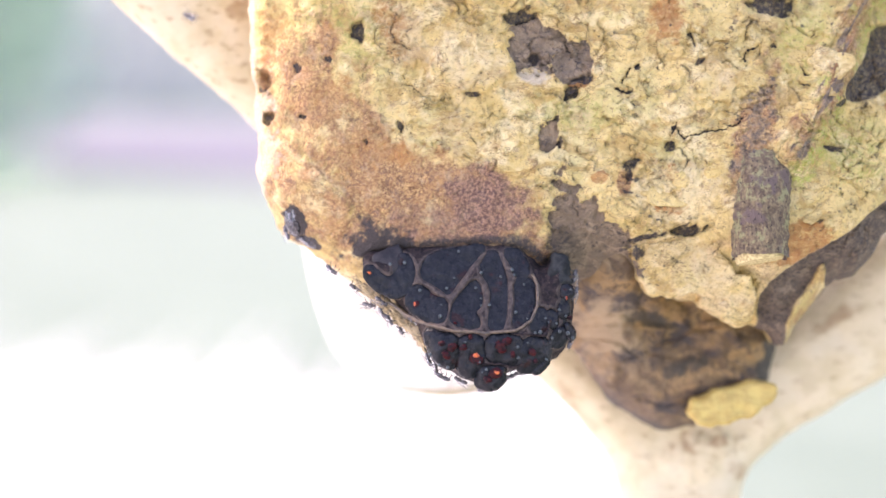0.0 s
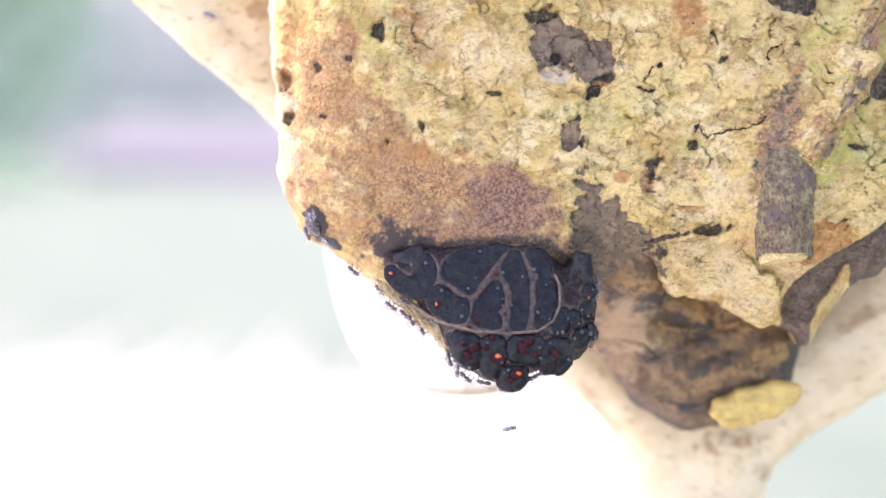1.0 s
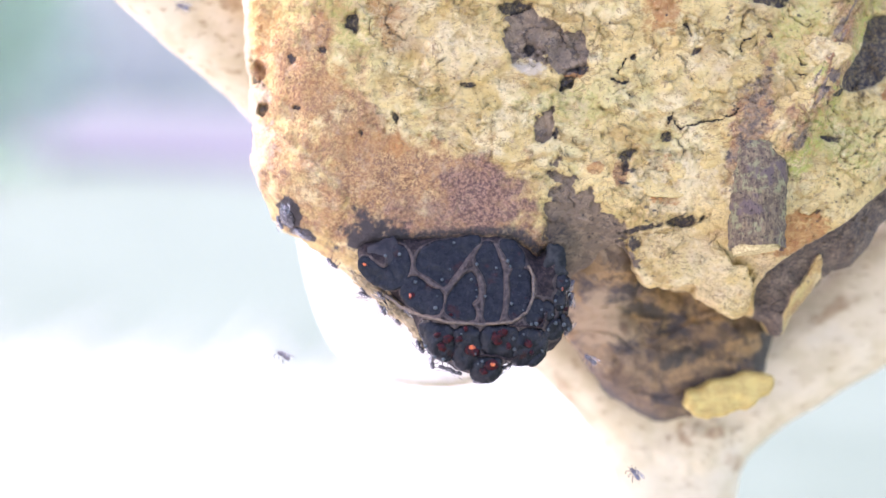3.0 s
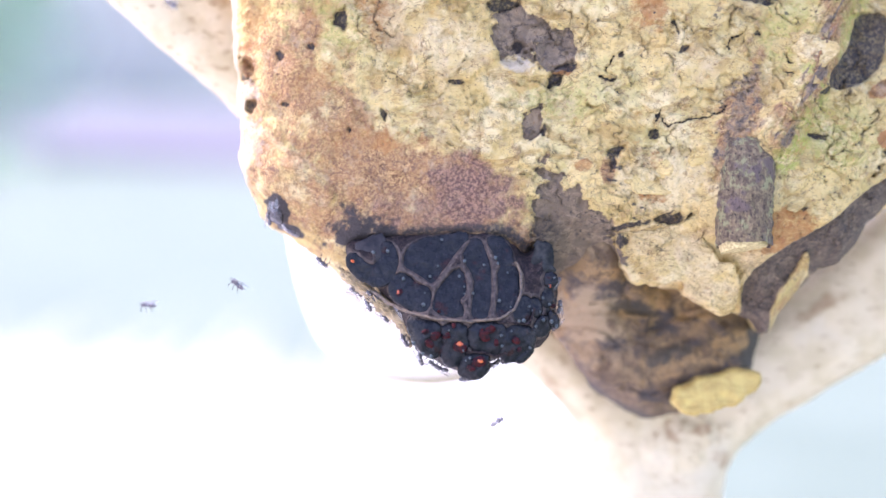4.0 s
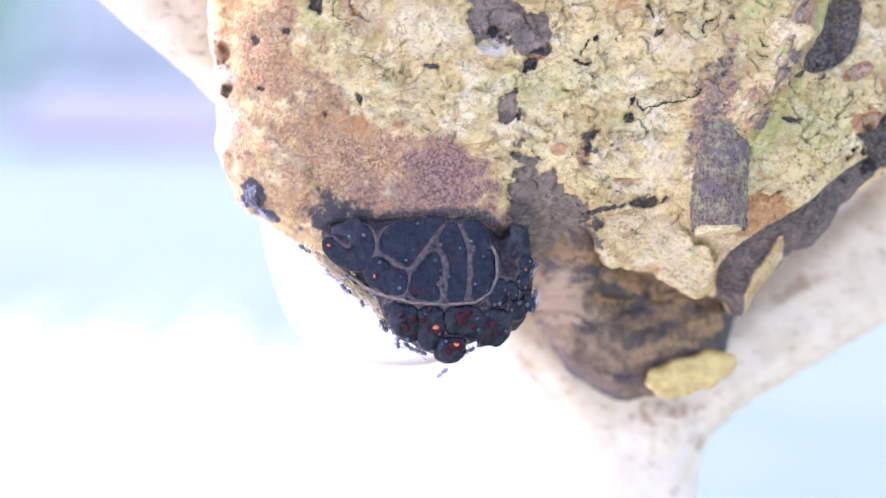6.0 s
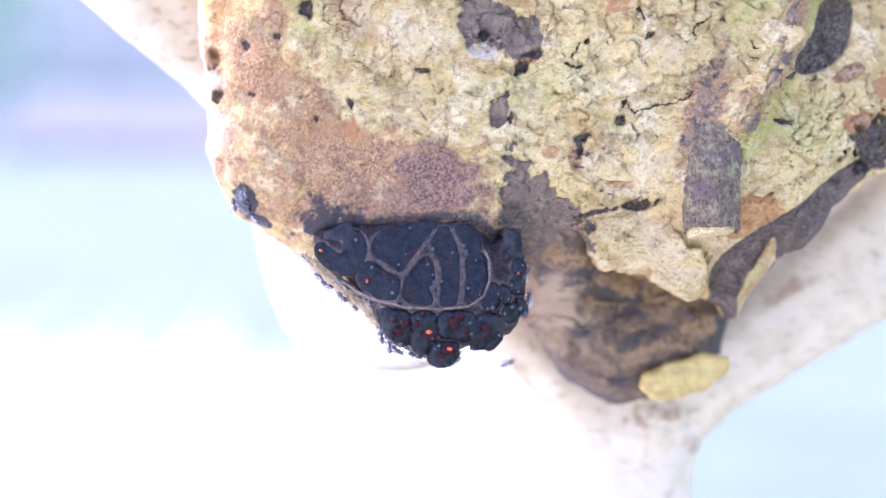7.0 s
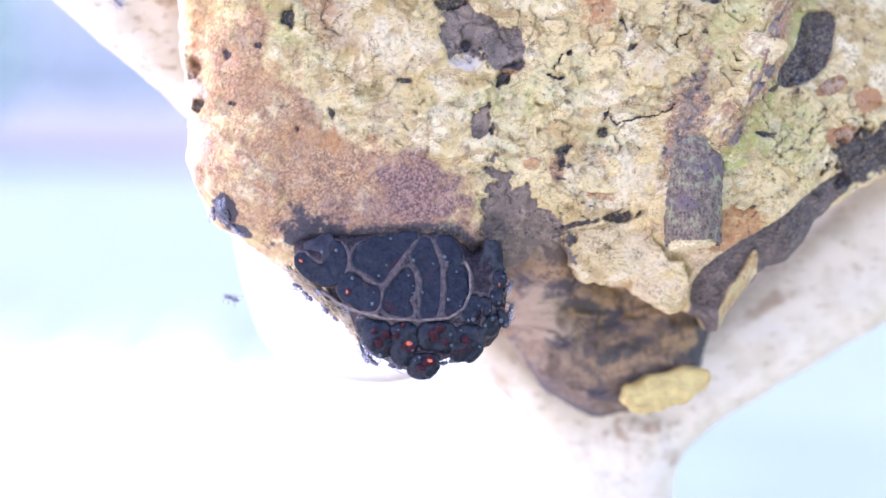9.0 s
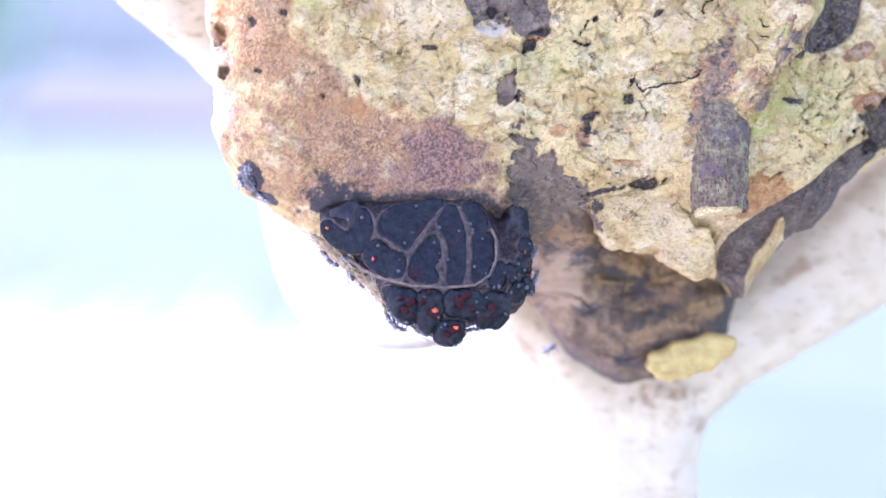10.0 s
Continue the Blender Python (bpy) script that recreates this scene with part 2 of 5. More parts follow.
    c = k.mix(k.maths("MULTIPLY", rag(chalk, mid, 1.2, 0.2, 0.8), 0.75), c, (0.54, 0.455, 0.35))
    c = k.mix(k.maths("MULTIPLY", k.cut(fine, 0.59, 0.67), 0.75), c, (0.25, 0.145, 0.07))
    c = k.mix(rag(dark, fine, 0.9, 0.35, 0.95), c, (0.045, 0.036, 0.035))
    k.bump(k.maths("SUBTRACT", k.maths("MULTIPLY", mid, 1.8), k.maths("ADD", k.maths("MULTIPLY", veins, 0.7), k.maths("ADD", k.maths("MULTIPLY", fine, 0.5), k.maths("MULTIPLY", grain, 0.15)))), 0.0013, 1.0)
    return k.colour(c)


def limb_material():
    k = Mat("pale_limb", 0.75)
    mid, fine = k.noise(9, 5, 0.6), k.noise(2, 4)
    brown, _, _, _ = k.marks()
    c = k.mix(k.cut(mid, 0.4, 0.65), (0.58, 0.50, 0.345), (0.49, 0.415, 0.265))
    c = k.mix(k.maths("MULTIPLY", k.cut(k.noise(2.4, 4, 0.6, (2.5, 1, 1)), 0.57, 0.66), 0.6), c, (0.26, 0.17, 0.09))
    c = k.mix(k.cut(k.noise(30), 0.55, 0.7), c, (0.56, 0.50, 0.37))
    c = k.mix(k.cut(k.maths("ADD", brown, k.maths("MULTIPLY", k.maths("SUBTRACT", mid, 0.5), 1.6)), 0.3, 1.2), c, (0.30, 0.20, 0.115))
    k.bump(fine, 0.0005, 0.6)
    return k.colour(c)


def plain(name, a, b, size, roughness=0.8, bump=0.0, scale=1000.0, **inputs):
    k = Mat(name, roughness, scale, **inputs)
    n = k.noise(size, 4, 0.6)
    if bump:
        k.bump(n, bump, 0.7)
    return k.colour(k.mix(k.cut(n, 0.35, 0.65), a, b))


LOG = log_material()
LIMB = limb_material()


def rotten_material():
    k = Mat("dark_rotten_wood", 0.78)
    broad, mid, fine = k.noise(24, 3, 0.5, (1.6, 1, 0.8), 0.8), k.noise(9, 5, 0.6, (1, 1, 1), 1.0), k.noise(1.2, 4, 0.6)
    c = k.mix(k.cut(broad, 0.4, 0.6), (0.12, 0.078, 0.046), (0.32, 0.195, 0.085))
    c = k.mix(k.cut(mid, 0.48, 0.62), c, (0.20, 0.132, 0.07))
    c = k.mix(k.cut(k.noise(13, 4, 0.6, (1.3, 1, 0.7)), 0.5, 0.62), c, (0.055, 0.044, 0.042))
    c = k.mix(k.cut(k.noise(11), 0.6, 0.7), c, (0.30, 0.19, 0.085))
    c = k.mix(k.maths("MULTIPLY", k.cut(k.noise(5, 6, 0.7, (1, 1, 1), 0.8), 0.48, 0.6), 0.7), c, (0.075, 0.052, 0.038))
    pale_area, dark_patches, _, _ = k.marks()
    c = k.mix(k.cut(k.maths("ADD", dark_patches, k.maths("MULTIPLY", k.maths("SUBTRACT", mid, 0.5), 1.2)), 0.3, 1.0), c, (0.05, 0.043, 0.034))
    c = k.mix(k.cut(k.maths("ADD", pale_area, k.maths("MULTIPLY", k.maths("SUBTRACT", mid, 0.5), 1.8)), 0.2, 1.1), c, (0.34, 0.245, 0.145))
    k.bump(k.maths("ADD", mid, k.maths("MULTIPLY", fine, 0.4)), 0.0015, 1.0)
    return k.colour(c)


def twig_material():
    k = Mat("grey_twig_bark", 0.9)
    long, mid, fine = k.noise(0.9, 6, 0.7, (1, 1, 5), 0.5), k.noise(4, 5, 0.65), k.noise(0.7, 4, 0.6, (1, 1, 1.6))
    c = k.mix(k.maths("MULTIPLY", k.cut(long, 0.4, 0.6), 0.6), (0.22, 0.155, 0.095), (0.38, 0.29, 0.155))
    c = k.mix(k.maths("MULTIPLY", k.cut(k.noise(1.7, 7, 0.75), 0.45, 0.57), 0.75), c, (0.098, 0.064, 0.048))
    c = k.mix(k.cut(mid, 0.50, 0.62), c, (0.32, 0.30, 0.15))
    c = k.mix(k.cut(k.noise(6), 0.56, 0.66), c, (0.17, 0.12, 0.105))
    c = k.mix(k.cut(fine, 0.56, 0.66), c, (0.06, 0.042, 0.035))
    k.bump(k.maths("ADD", long, k.maths("MULTIPLY", fine, 0.6)), 0.0016, 1.0)
    return k.colour(c)


# burl colour raised to near white to imitate its sun glare
BURL_GLARE = plain("glare_white_wood", (0.70, 0.66, 0.62), (0.80, 0.77, 0.74), 12, 0.8, 0.0004)
LUMP = rotten_material()
CUT_WOOD = plain("sawn_yellow_wood", (0.50, 0.375, 0.12), (0.39, 0.27, 0.08), 4, 0.7, 0.0003)
PALE_CUT = plain("pale_cut_wood", (0.62, 0.51, 0.26), (0.36, 0.27, 0.12), 0.9, 0.75, 0.0006)
BARK = twig_material()
DRIP_WAX = plain("smoky_resin", (0.012, 0.012, 0.016), (0.034, 0.031, 0.034), 4.0, 0.6, 0.0006, Specular_IOR_Level=0.2)
CURTAIN_WAX = plain("greenish_resin_film", (0.010, 0.012, 0.013), (0.034, 0.036, 0.036), 2.4, 0.8, 0.0006, Specular_IOR_Level=0.2)
RIM_WAX = plain("pale_wax_rim", (0.06, 0.045, 0.036), (0.15, 0.105, 0.07), 1.5, 0.6, 0.0003)


def wall_material():
    k = Mat("brown_wax_wall", 0.7, Specular_IOR_Level=0.15)
    wall, _, _, _ = k.marks()
    mid, fine = k.noise(1.6, 4, 0.65), k.noise(0.6, 4, 0.65)
    dusty = k.mix(k.cut(mid, 0.4, 0.62), (0.012, 0.009, 0.011), (0.04, 0.028, 0.027))
    dusty = k.mix(k.cut(fine, 0.6, 0.68), dusty, (0.11, 0.08, 0.06))
    c = k.mix(k.cut(wall, 0.3, 0.7), dusty, k.mix(k.cut(mid, 0.35, 0.65), (0.042, 0.034, 0.033), (0.095, 0.073, 0.064)))
    k.bump(k.maths("ADD", mid, k.maths("MULTIPLY", fine, 0.5)), 0.0007, 0.9)
    return k.colour(c)


WALL_WAX = wall_material()
LIP_WAX = plain("straw_wax_film", (0.20, 0.145, 0.08), (0.37, 0.28, 0.165), 2.2, 0.6, 0.0008)
STRAW = plain("straw_fibre", (0.42, 0.30, 0.16), (0.58, 0.44, 0.25), 1.0, 0.7)


def resin_material():
    k = Mat("black_resin", 0.5, Specular_IOR_Level=0.2)
    mid, fine = k.noise(2.2, 5, 0.65), k.noise(0.5, 4, 0.65)
    c = k.mix(k.cut(mid, 0.4, 0.62), (0.006, 0.007, 0.0095), (0.0135, 0.0145, 0.018))
    c = k.mix(k.cut(k.noise(4, 3), 0.6, 0.7), c, (0.022, 0.008, 0.008))
    c = k.mix(k.cut(fine, 0.68, 0.74), c, (0.05, 0.04, 0.04))
    k.link(k.maths("ADD", k.maths("MULTIPLY", k.noise(3.0, 4), 0.4), 0.07), k.b.inputs["Roughness"])
    k.bump(k.maths("ADD", mid, k.maths("MULTIPLY", fine, 0.2)), 0.0005, 0.8)
    return k.colour(c)


RESIN = resin_material()
BURL_SHADE = plain("olive_burl_shade", (0.42, 0.38, 0.26), (0.54, 0.48, 0.36), 2.0, 0.9)
GARNET = plain("garnet_resin", (0.050, 0.005, 0.006), (0.010, 0.005, 0.008), 1.0, 0.35, Specular_IOR_Level=0.12)
AMBER = plain("amber_resin", (0.66, 0.15, 0.03), (0.34, 0.04, 0.015), 0.8, 0.3)
DEW = plain("clear_droplet", (0.03, 0.042, 0.048), (0.075, 0.095, 0.10), 0.5, 0.3, Specular_IOR_Level=0.3)
BEE_BLACK = plain("black_bee_shell", (0.04, 0.037, 0.042), (0.15, 0.14, 0.155), 0.5, 0.13, 0.0, 1000.0)
WING = plain("smoky_wing", (0.30, 0.30, 0.32), (0.42, 0.42, 0.44), 0.5, 0.15)
WING.node_tree.nodes["Principled BSDF"].inputs["Alpha"].default_value = 0.22

# ---- the hollow log ----
LOG_OUTLINE = smooth_outline([(-61, 149.2), (-60.3, 66), (-58.2, 33.1), (-56.9, 19.2), (-51, 5), (-40.6, -1.6), (-26.6, -12.8), (-17.1, -19.6), (-7.5, -28.6),
                              (2.7, -31.4), (26.6, -27.1), (36.8, -16.9), (47.1, -6.7), (60, -10.2), (80.8, -18), (100.9, -25), (105.0, -31.5),
                              (110.0, -24.5), (115.5, -15.5), (118.5, -10.5), (126.5, -9.5), (134.0, -2.5), (136.0, 4.0), (145.5, 12.0), (160.0, 18.5), (203.8, 40), (203.8, 149.2)])


NEST_OUTLINE = smooth_outline([(-25, -0.7), (-14.1, 0.5), (2.7, 2.2), (20.3, 2.2), (26.8, -1.2), (28.9, -5.2), (31.5, -4.5), (33.2, -1.2), (36.5, -1.8), (38.7, -8.5), (38.9, -26.7), (31.2, -35.1), (20.3, -35.9), (13.1, -42.1), (2.7, -36.7), (-5.4, -30.9), (-7.7, -22.5), (-14.1, -15.8), (-23.3, -8.6)])


def log_front(x, z):
    """The face leans away under the right-hand side and rolls back beyond the ridge."""
    y = 16 * ramp(40, 90, x) * ramp(8, -24, z) * (1 - 0.35 * ramp(95, 125, x))
    y = y + 0.012 * np.maximum(0, x + 0.75 * z - 105) ** 1.7
    return y


def log_skin(x, z):
    """Depth of the log's rounded face, without its relief."""
    p = np.sqrt(1 - (1 - np.clip(-inside(x, z, LOG_OUTLINE) / 30, 0, 1)) ** 2)
    return 34 + (log_front(x, z) - 34) * p


def ridge(x, z, points, wide):
    best = np.full(x.shape, 1e9)
    for (ax, az), (bx, bz) in zip(points, points[1:]):
        ex, ez = bx - ax, bz - az
        t = np.clip(((x - ax) * ex + (z - az) * ez) / (ex * ex + ez * ez + 1e-9), 0, 1)
        best = np.minimum(best, np.hypot(x - ax - t * ex, z - az - t * ez))
    return np.exp(-(best / wide) ** 2)


# holes and pits of the face: place, half sizes, turn, depth
PITS = [
    (*(-54.2, 50.5), 2.2, 3.5, 10, 9.0), (*(-52.7, 39.7), 1.3, 2.2, 0, 4.0), (*(-25.3, 64), 2, 3.2, -10, 2.2),
    (*(24, 68.7), 4.3, 1.8, 8, 2.6), (*(37.8, 46.2), 2, 2.2, 0, 3.2), (*(27.3, 55.5), 2.5, 2, 0, 2.2),
    (*(98.7, 73.2), 6, 2.8, 0, 2.6), (*(55.8, 25.2), 2.2, 1.3, 20, 2.2), (*(67, 30.7), 1.3, 1, 30, 1.6),
    (*(73.8, 62.2), 0.8, 2.7, 15, 1.6), (*(-12.5, 36.5), 0.8, 1.8, 15, 1.2), (*(9, 45.7), 2.7, 0.7, -4, 1.2),
]
PITS += [
    (*(-34, 56.2), 1, 1, 0, 1.0), (*(-22.7, 31.7), 0.8, 0.8, 0, 1.0), (*(-41.5, 39.2), 1, 0.8, 0, 1.0),
    (*(73.5, 5.8), 5, 1.5, 6, 2.6), (*(58.5, -0.8), 1.8, 2.5, 0, 2.2), (*(60.7, 3.5), 5, 0.8, 12, 1.5),
    (*(76, 55.5), 2, 0.7, 30, 0.8), (*(151, 23.2), 14.2, 8.3, 25, 4.0), (*(59.3, 43.5), 2.7, 1, 5, 1.2),
    (*(-43, 53.8), 1.3, 1.3, 0, 0.8), (*(116, 29.8), 2.7, 1, -15, 1.2), (*(34.6, 31.2), 0.7, 1.8, -15, 0.9), (*(42, 50.2), 3.0, 1.1, 10, 1.4),
]
CRACKS = [
    [(68.2, 35.8), (71.5, 32.7), (75.2, 34.8), (78.8, 35.2), (81.8, 36.5), (86, 36)],
    [(103.3, 71.8), (104.3, 66.8), (107.3, 65.2), (111, 63.8)],
    [(130, 27.7), (132.7, 33.5), (136, 38.2)], [(54, 23.5), (53.5, 18.5)], [(106, 49.3), (108.5, 47.7)],
    [(-15.7, 66.8), (-14, 61), (-9.8, 58.5)], [(46, 68.5), (48.5, 63.5), (47.3, 59.3)], [(93.5, 66.8), (101, 64.3)],
    [(119.3, 23.5), (126, 26), (130.7, 30.2)], [(101.8, 5.5), (108, 6.8), (116, 9.5), (124.3, 14.8), (131.8, 19.3)], [(114.3, 40.2), (119.3, 37.7)], [(107.7, 18.5), (114.3, 19.8), (119.3, 16.8)], [(38, 17.7), (38.5, 11.8), (41, 8.5), (42.7, 3.5)], [(-10.7, 48.5), (-4, 44.3), (1, 45.2)],
]
PITS += [
    (67.2, 30.2, 1.5, 1.0, 20, 1.2), (55.5, 24.8, 2.4, 1.5, 10, 1.8), (55.0, 21.8, 0.9, 1.8, 0, 1.0), (60.7, 43.3, 1.3, 0.8, 0, 1.0), (57.7, 53.7, 0.9, 0.6, 0, 0.8), (117.7, 43.0, 2.0, 1.0, 30, 1.2),
    (98.5, 60.5, 1.2, 0.9, 0, 0.8), (80.0, 47.5, 1.6, 0.5, 20, 0.7), (46.5, 32.8, 1.0, 0.6, -20, 0.8),
]
# deep open cracks
DEEP = [
    [(67.7, 33.5), (68.0, 35.5), (69.3, 36.5)], [(70.2, 34.8), (71.8, 32.5), (75.2, 33.5), (79.7, 34.8), (83.5, 35.8), (86, 36.5), (88, 38.2)], [(56, 43.5), (60, 43.0), (62.5, 42.8)],
    [(53.5, 50.2), (56, 53.5), (58.5, 54.3)], [(51, 47.1), (55.2, 46.5)], [(89.3, 55.2), (91, 59.3), (93.5, 60.5)], [(106.8, 55.2), (108.5, 51.8)], [(105.7, 49.3), (108, 48.2)],
]
BARE = [
    (*(25.3, 59.3), 6.3, 8.7, 5), (*(38, 54.8), 5.7, 6.7, -20), (*(31.8, 61), 5, 4, 0), (*(31.3, 33.5), 2.7, 4.3, -30, 0.8),
    (*(36.8, 6.8), 5.2, 14.2, 4, 0.5), (*(41, 2.7), 7.3, 11, -18, 0.3), (*(48.5, 1.8), 7.3, 6, 20), (*(46.8, -4.8), 14.2, 6, -10), (*(41, -1.5), 8.3, 8.3, 0), (*(40.2, -7.8), 10.3, 5.3, 0), (*(33.5, -9.8), 6.7, 6.7, 0),
]
# undercut along the lower right edge; its shade is painted grey and dark
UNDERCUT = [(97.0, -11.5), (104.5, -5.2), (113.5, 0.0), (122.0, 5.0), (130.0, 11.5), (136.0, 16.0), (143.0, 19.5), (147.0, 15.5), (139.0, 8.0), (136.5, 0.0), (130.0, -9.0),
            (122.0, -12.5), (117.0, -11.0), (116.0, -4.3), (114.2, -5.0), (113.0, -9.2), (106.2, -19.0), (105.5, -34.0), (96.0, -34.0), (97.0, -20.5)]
RIDGE = [(139.3, 93.5), (124.3, 70.2), (115.7, 48.5), (106, 34.3), (103.5, 28.5)]


# lifted scales of bark: middle, radius, flattening, first angle, sweep, width of the dark lip
rs = random.Random(77)
ARCS = []
while len(ARCS) < 190:
    cx, cz = rs.uniform(-22, 134), rs.uniform(-20, 76)
    if cx + 0.5 * cz < 2 or math.hypot((cx - 8) / 26, (cz - 6) / 20) < 1 or cx < 58 and cz < 2:
        continue
    ARCS.append((cx, cz, rs.choice((1.3, 1.8, 2.4, 3.2, 4.6, 6.0)), rs.uniform(0.5, 0.95), rs.uniform(0, 6.283), rs.uniform(0.7, 2.4), rs.uniform(0.1, 0.3), rs.uniform(-0.7, 0.7)))


@near
def scale(x, z, cx, cz, rx, rz, first, sweep, lip, lean, seed):
    """Height of a lifted scale, from 0 to 1, with ten times its dark lip added."""
    p, q = x - cx + 0.9 * rough(x, z, 2.6, seed, 3), z - cz + 0.9 * rough(x, z, 2.6, seed + 5, 3)
    u, v = p * math.cos(lean) + q * math.sin(lean), -p * math.sin(lean) + q * math.cos(lean)
    d = np.hypot(u, v * rx / rz)
    turn = (np.arctan2(v, u) - first) % (2 * math.pi) / sweep
    along = np.clip(1.15 * np.sin(np.clip(turn, 0, 1) * math.pi), 0, 1)
    lift = ramp(0.35 * rx, rx, d) * (d < rx + 0.12) * along
    line = ramp(1.0, 0.5, np.abs(d - rx - 0.15) / (lip * (0.25 + along))) * (along > 0.05)
    return lift + 10 * line


# swollen lobe at the lower left corner
LOBE = [(-64, 31), (-54, 33.5), (-47, 30), (-40, 25), (-31, 18.5), (-25.5, 14), (-27, 6), (-34, -2), (-46, -4), (-64, 5)]
KNOWN = {}


def features(x, z):
    key = (x.shape, float(x.flat[0]), float(z.flat[0]))
    if key in KNOWN:
        return KNOWN[key]
    bare = np.maximum.reduce([spot(x, z, *b[:5], 0.35 if len(b) < 6 else b[5], 5.0, 50 + n, 0.1) for n, b in enumerate(BARE)])
    hole, dig = np.zeros(x.shape), np.zeros(x.shape)
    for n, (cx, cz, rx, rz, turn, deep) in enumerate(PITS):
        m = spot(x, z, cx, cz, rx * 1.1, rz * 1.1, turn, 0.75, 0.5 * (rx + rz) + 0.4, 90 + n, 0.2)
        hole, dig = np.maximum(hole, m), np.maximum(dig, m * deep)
    lines = np.maximum.reduce([stroke(x, z, c, 0.22 + 0.12 * (n % 3), 1.6, 2.6, 130 + n) * ramp(-0.35, -0.1, rough(x, z, 3, 180 + n)) for n, c in enumerate(CRACKS)])
    lines = np.maximum.reduce([0.75 * lines] + [1.1 * stroke(x, z, c, 0.34, 1.3, 2.2, 150 + n) for n, c in enumerate(DEEP)])
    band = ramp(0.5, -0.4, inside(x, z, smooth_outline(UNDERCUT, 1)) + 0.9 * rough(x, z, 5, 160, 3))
    lift, lips = np.zeros(x.shape), np.zeros(x.shape)
    for n, (cx, cz, r, flat, first, sweep, lip, lean) in enumerate(ARCS):
        both = scale(x, z, cx, cz, r, r * flat, first, sweep, lip, lean, 300 + n % 40)
        line = np.clip(both / 10, 0, 1) * (both > 1.5)
        lift, lips = np.maximum(lift, np.where(both > 1.5, 0, both) * min(1, r / 3)), np.maximum(lips, line)
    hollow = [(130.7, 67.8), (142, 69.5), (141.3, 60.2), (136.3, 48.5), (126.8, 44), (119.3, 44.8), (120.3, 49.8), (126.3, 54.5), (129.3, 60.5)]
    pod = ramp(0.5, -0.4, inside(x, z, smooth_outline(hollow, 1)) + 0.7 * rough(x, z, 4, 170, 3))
    KNOWN[key] = bare, hole, dig, lines, band, pod, lift, lips
    return KNOWN[key]


def flakes(x, z):
    left = ramp(6, -34, x + 0.35 * z) * ramp(-80, -40, x + 60) + 0.0
    left = np.maximum(left, spot(x, z, *(-4, 11.8), 35, 18.3, -8))
    wx, wz = x + 3.5 * rough(x, z, 9, 21), z + 3.5 * rough(x, z, 9, 22)
    layers = 3.4 * (1 + rough(wx, wz * 1.25, 30, 3, 6, 0.62))
    edge = layers - np.floor(layers)
    curve = rough(x + 2 * rough(x, z, 5, 23), z + 2 * rough(x, z, 5, 24), 13, 25, 4)
    seen = ramp(-0.12, 0.18, rough(x, z, 9, 26, 3)) * (1 - left)
    small = rough(x + 1.2 * rough(x, z, 3, 27), z, 6.5, 29, 4)
    curve = np.where(np.abs(small) * 1.7 < np.abs(curve), small * 1.7, curve)
    return left, wx, wz, layers, edge, curve, seen


def log_relief(x, z):
    bare, hole, dig, lines, band, pod, lift, lips = features(x, z)
    left, wx, wz, layers, edge, curve, seen = flakes(x, z)
    h = 2.6 * rough(x, z, 40, 1, 3) + 1.1 * rough(x, z, 9, 2, 4)
    h = h + (1 - 0.85 * left) * 0.75 * (np.floor(layers) + ramp(0.0, 0.14, edge) - 3)
    h = h + 0.4 * np.tanh(curve / 0.02) * seen - 0.5 * ramp(0.03, 0.0, np.abs(curve)) * seen + 1.0 * lift - 0.6 * lips
    h = h + 0.4 * rough(x, z, 3.0, 4, 4, 0.6) + 0.5 * left * rough(x, z, 5, 6, 4, 0.6)
    f1, f2, who = cells(wx, wz, 6.5, 8)
    crack = ramp(0.06, 0.0, f2 - f1) * ramp(0.05, 0.3, rough(x, z, 20, 9, 3)) * (1 - left)
    h = h - 0.8 * crack - dig - 1.2 * lines - 1.7 * bare - 3.5 * band - 2.0 * pod
    along, across = 0.55 * x + 0.83 * z, 0.83 * x - 0.55 * z
    h = h + ridge(x, z, RIDGE, 6.0) * (6.0 + 3.0 * rough(along * 0.18, across, 2.2, 14, 4)) - 2.5 * ridge(x, z, [(px_ + 9, pz_ - 4) for px_, pz_ in RIDGE], 4.0)
    # plastered rim, swollen lobe and pale plate
    rim = np.exp(-((x + 56.5 - 0.02 * z) / 2.6) ** 2) * ramp(2, 12, z)
    h = h + rim * (1.6 + 3.6 * rough(x * 0.7, z, 2.4, 15, 4))
    h = h + 2.6 * ramp(0.8, -3.0, inside(x, z, smooth_outline(LOBE, 1)) + 0.8 * rough(x, z, 6, 17, 3))
    h = h + 1.8 * spot(x, z, *(8.5, 55.2), 11.7, 10.3, 0, 0.2, 8, 18, 0.15)
    h = h * (1 - 0.7 * ramp(2, -4, inside(x, z, NEST_OUTLINE))) - 3.0 * ramp(1, -3, inside(x, z, NEST_OUTLINE))
    return h


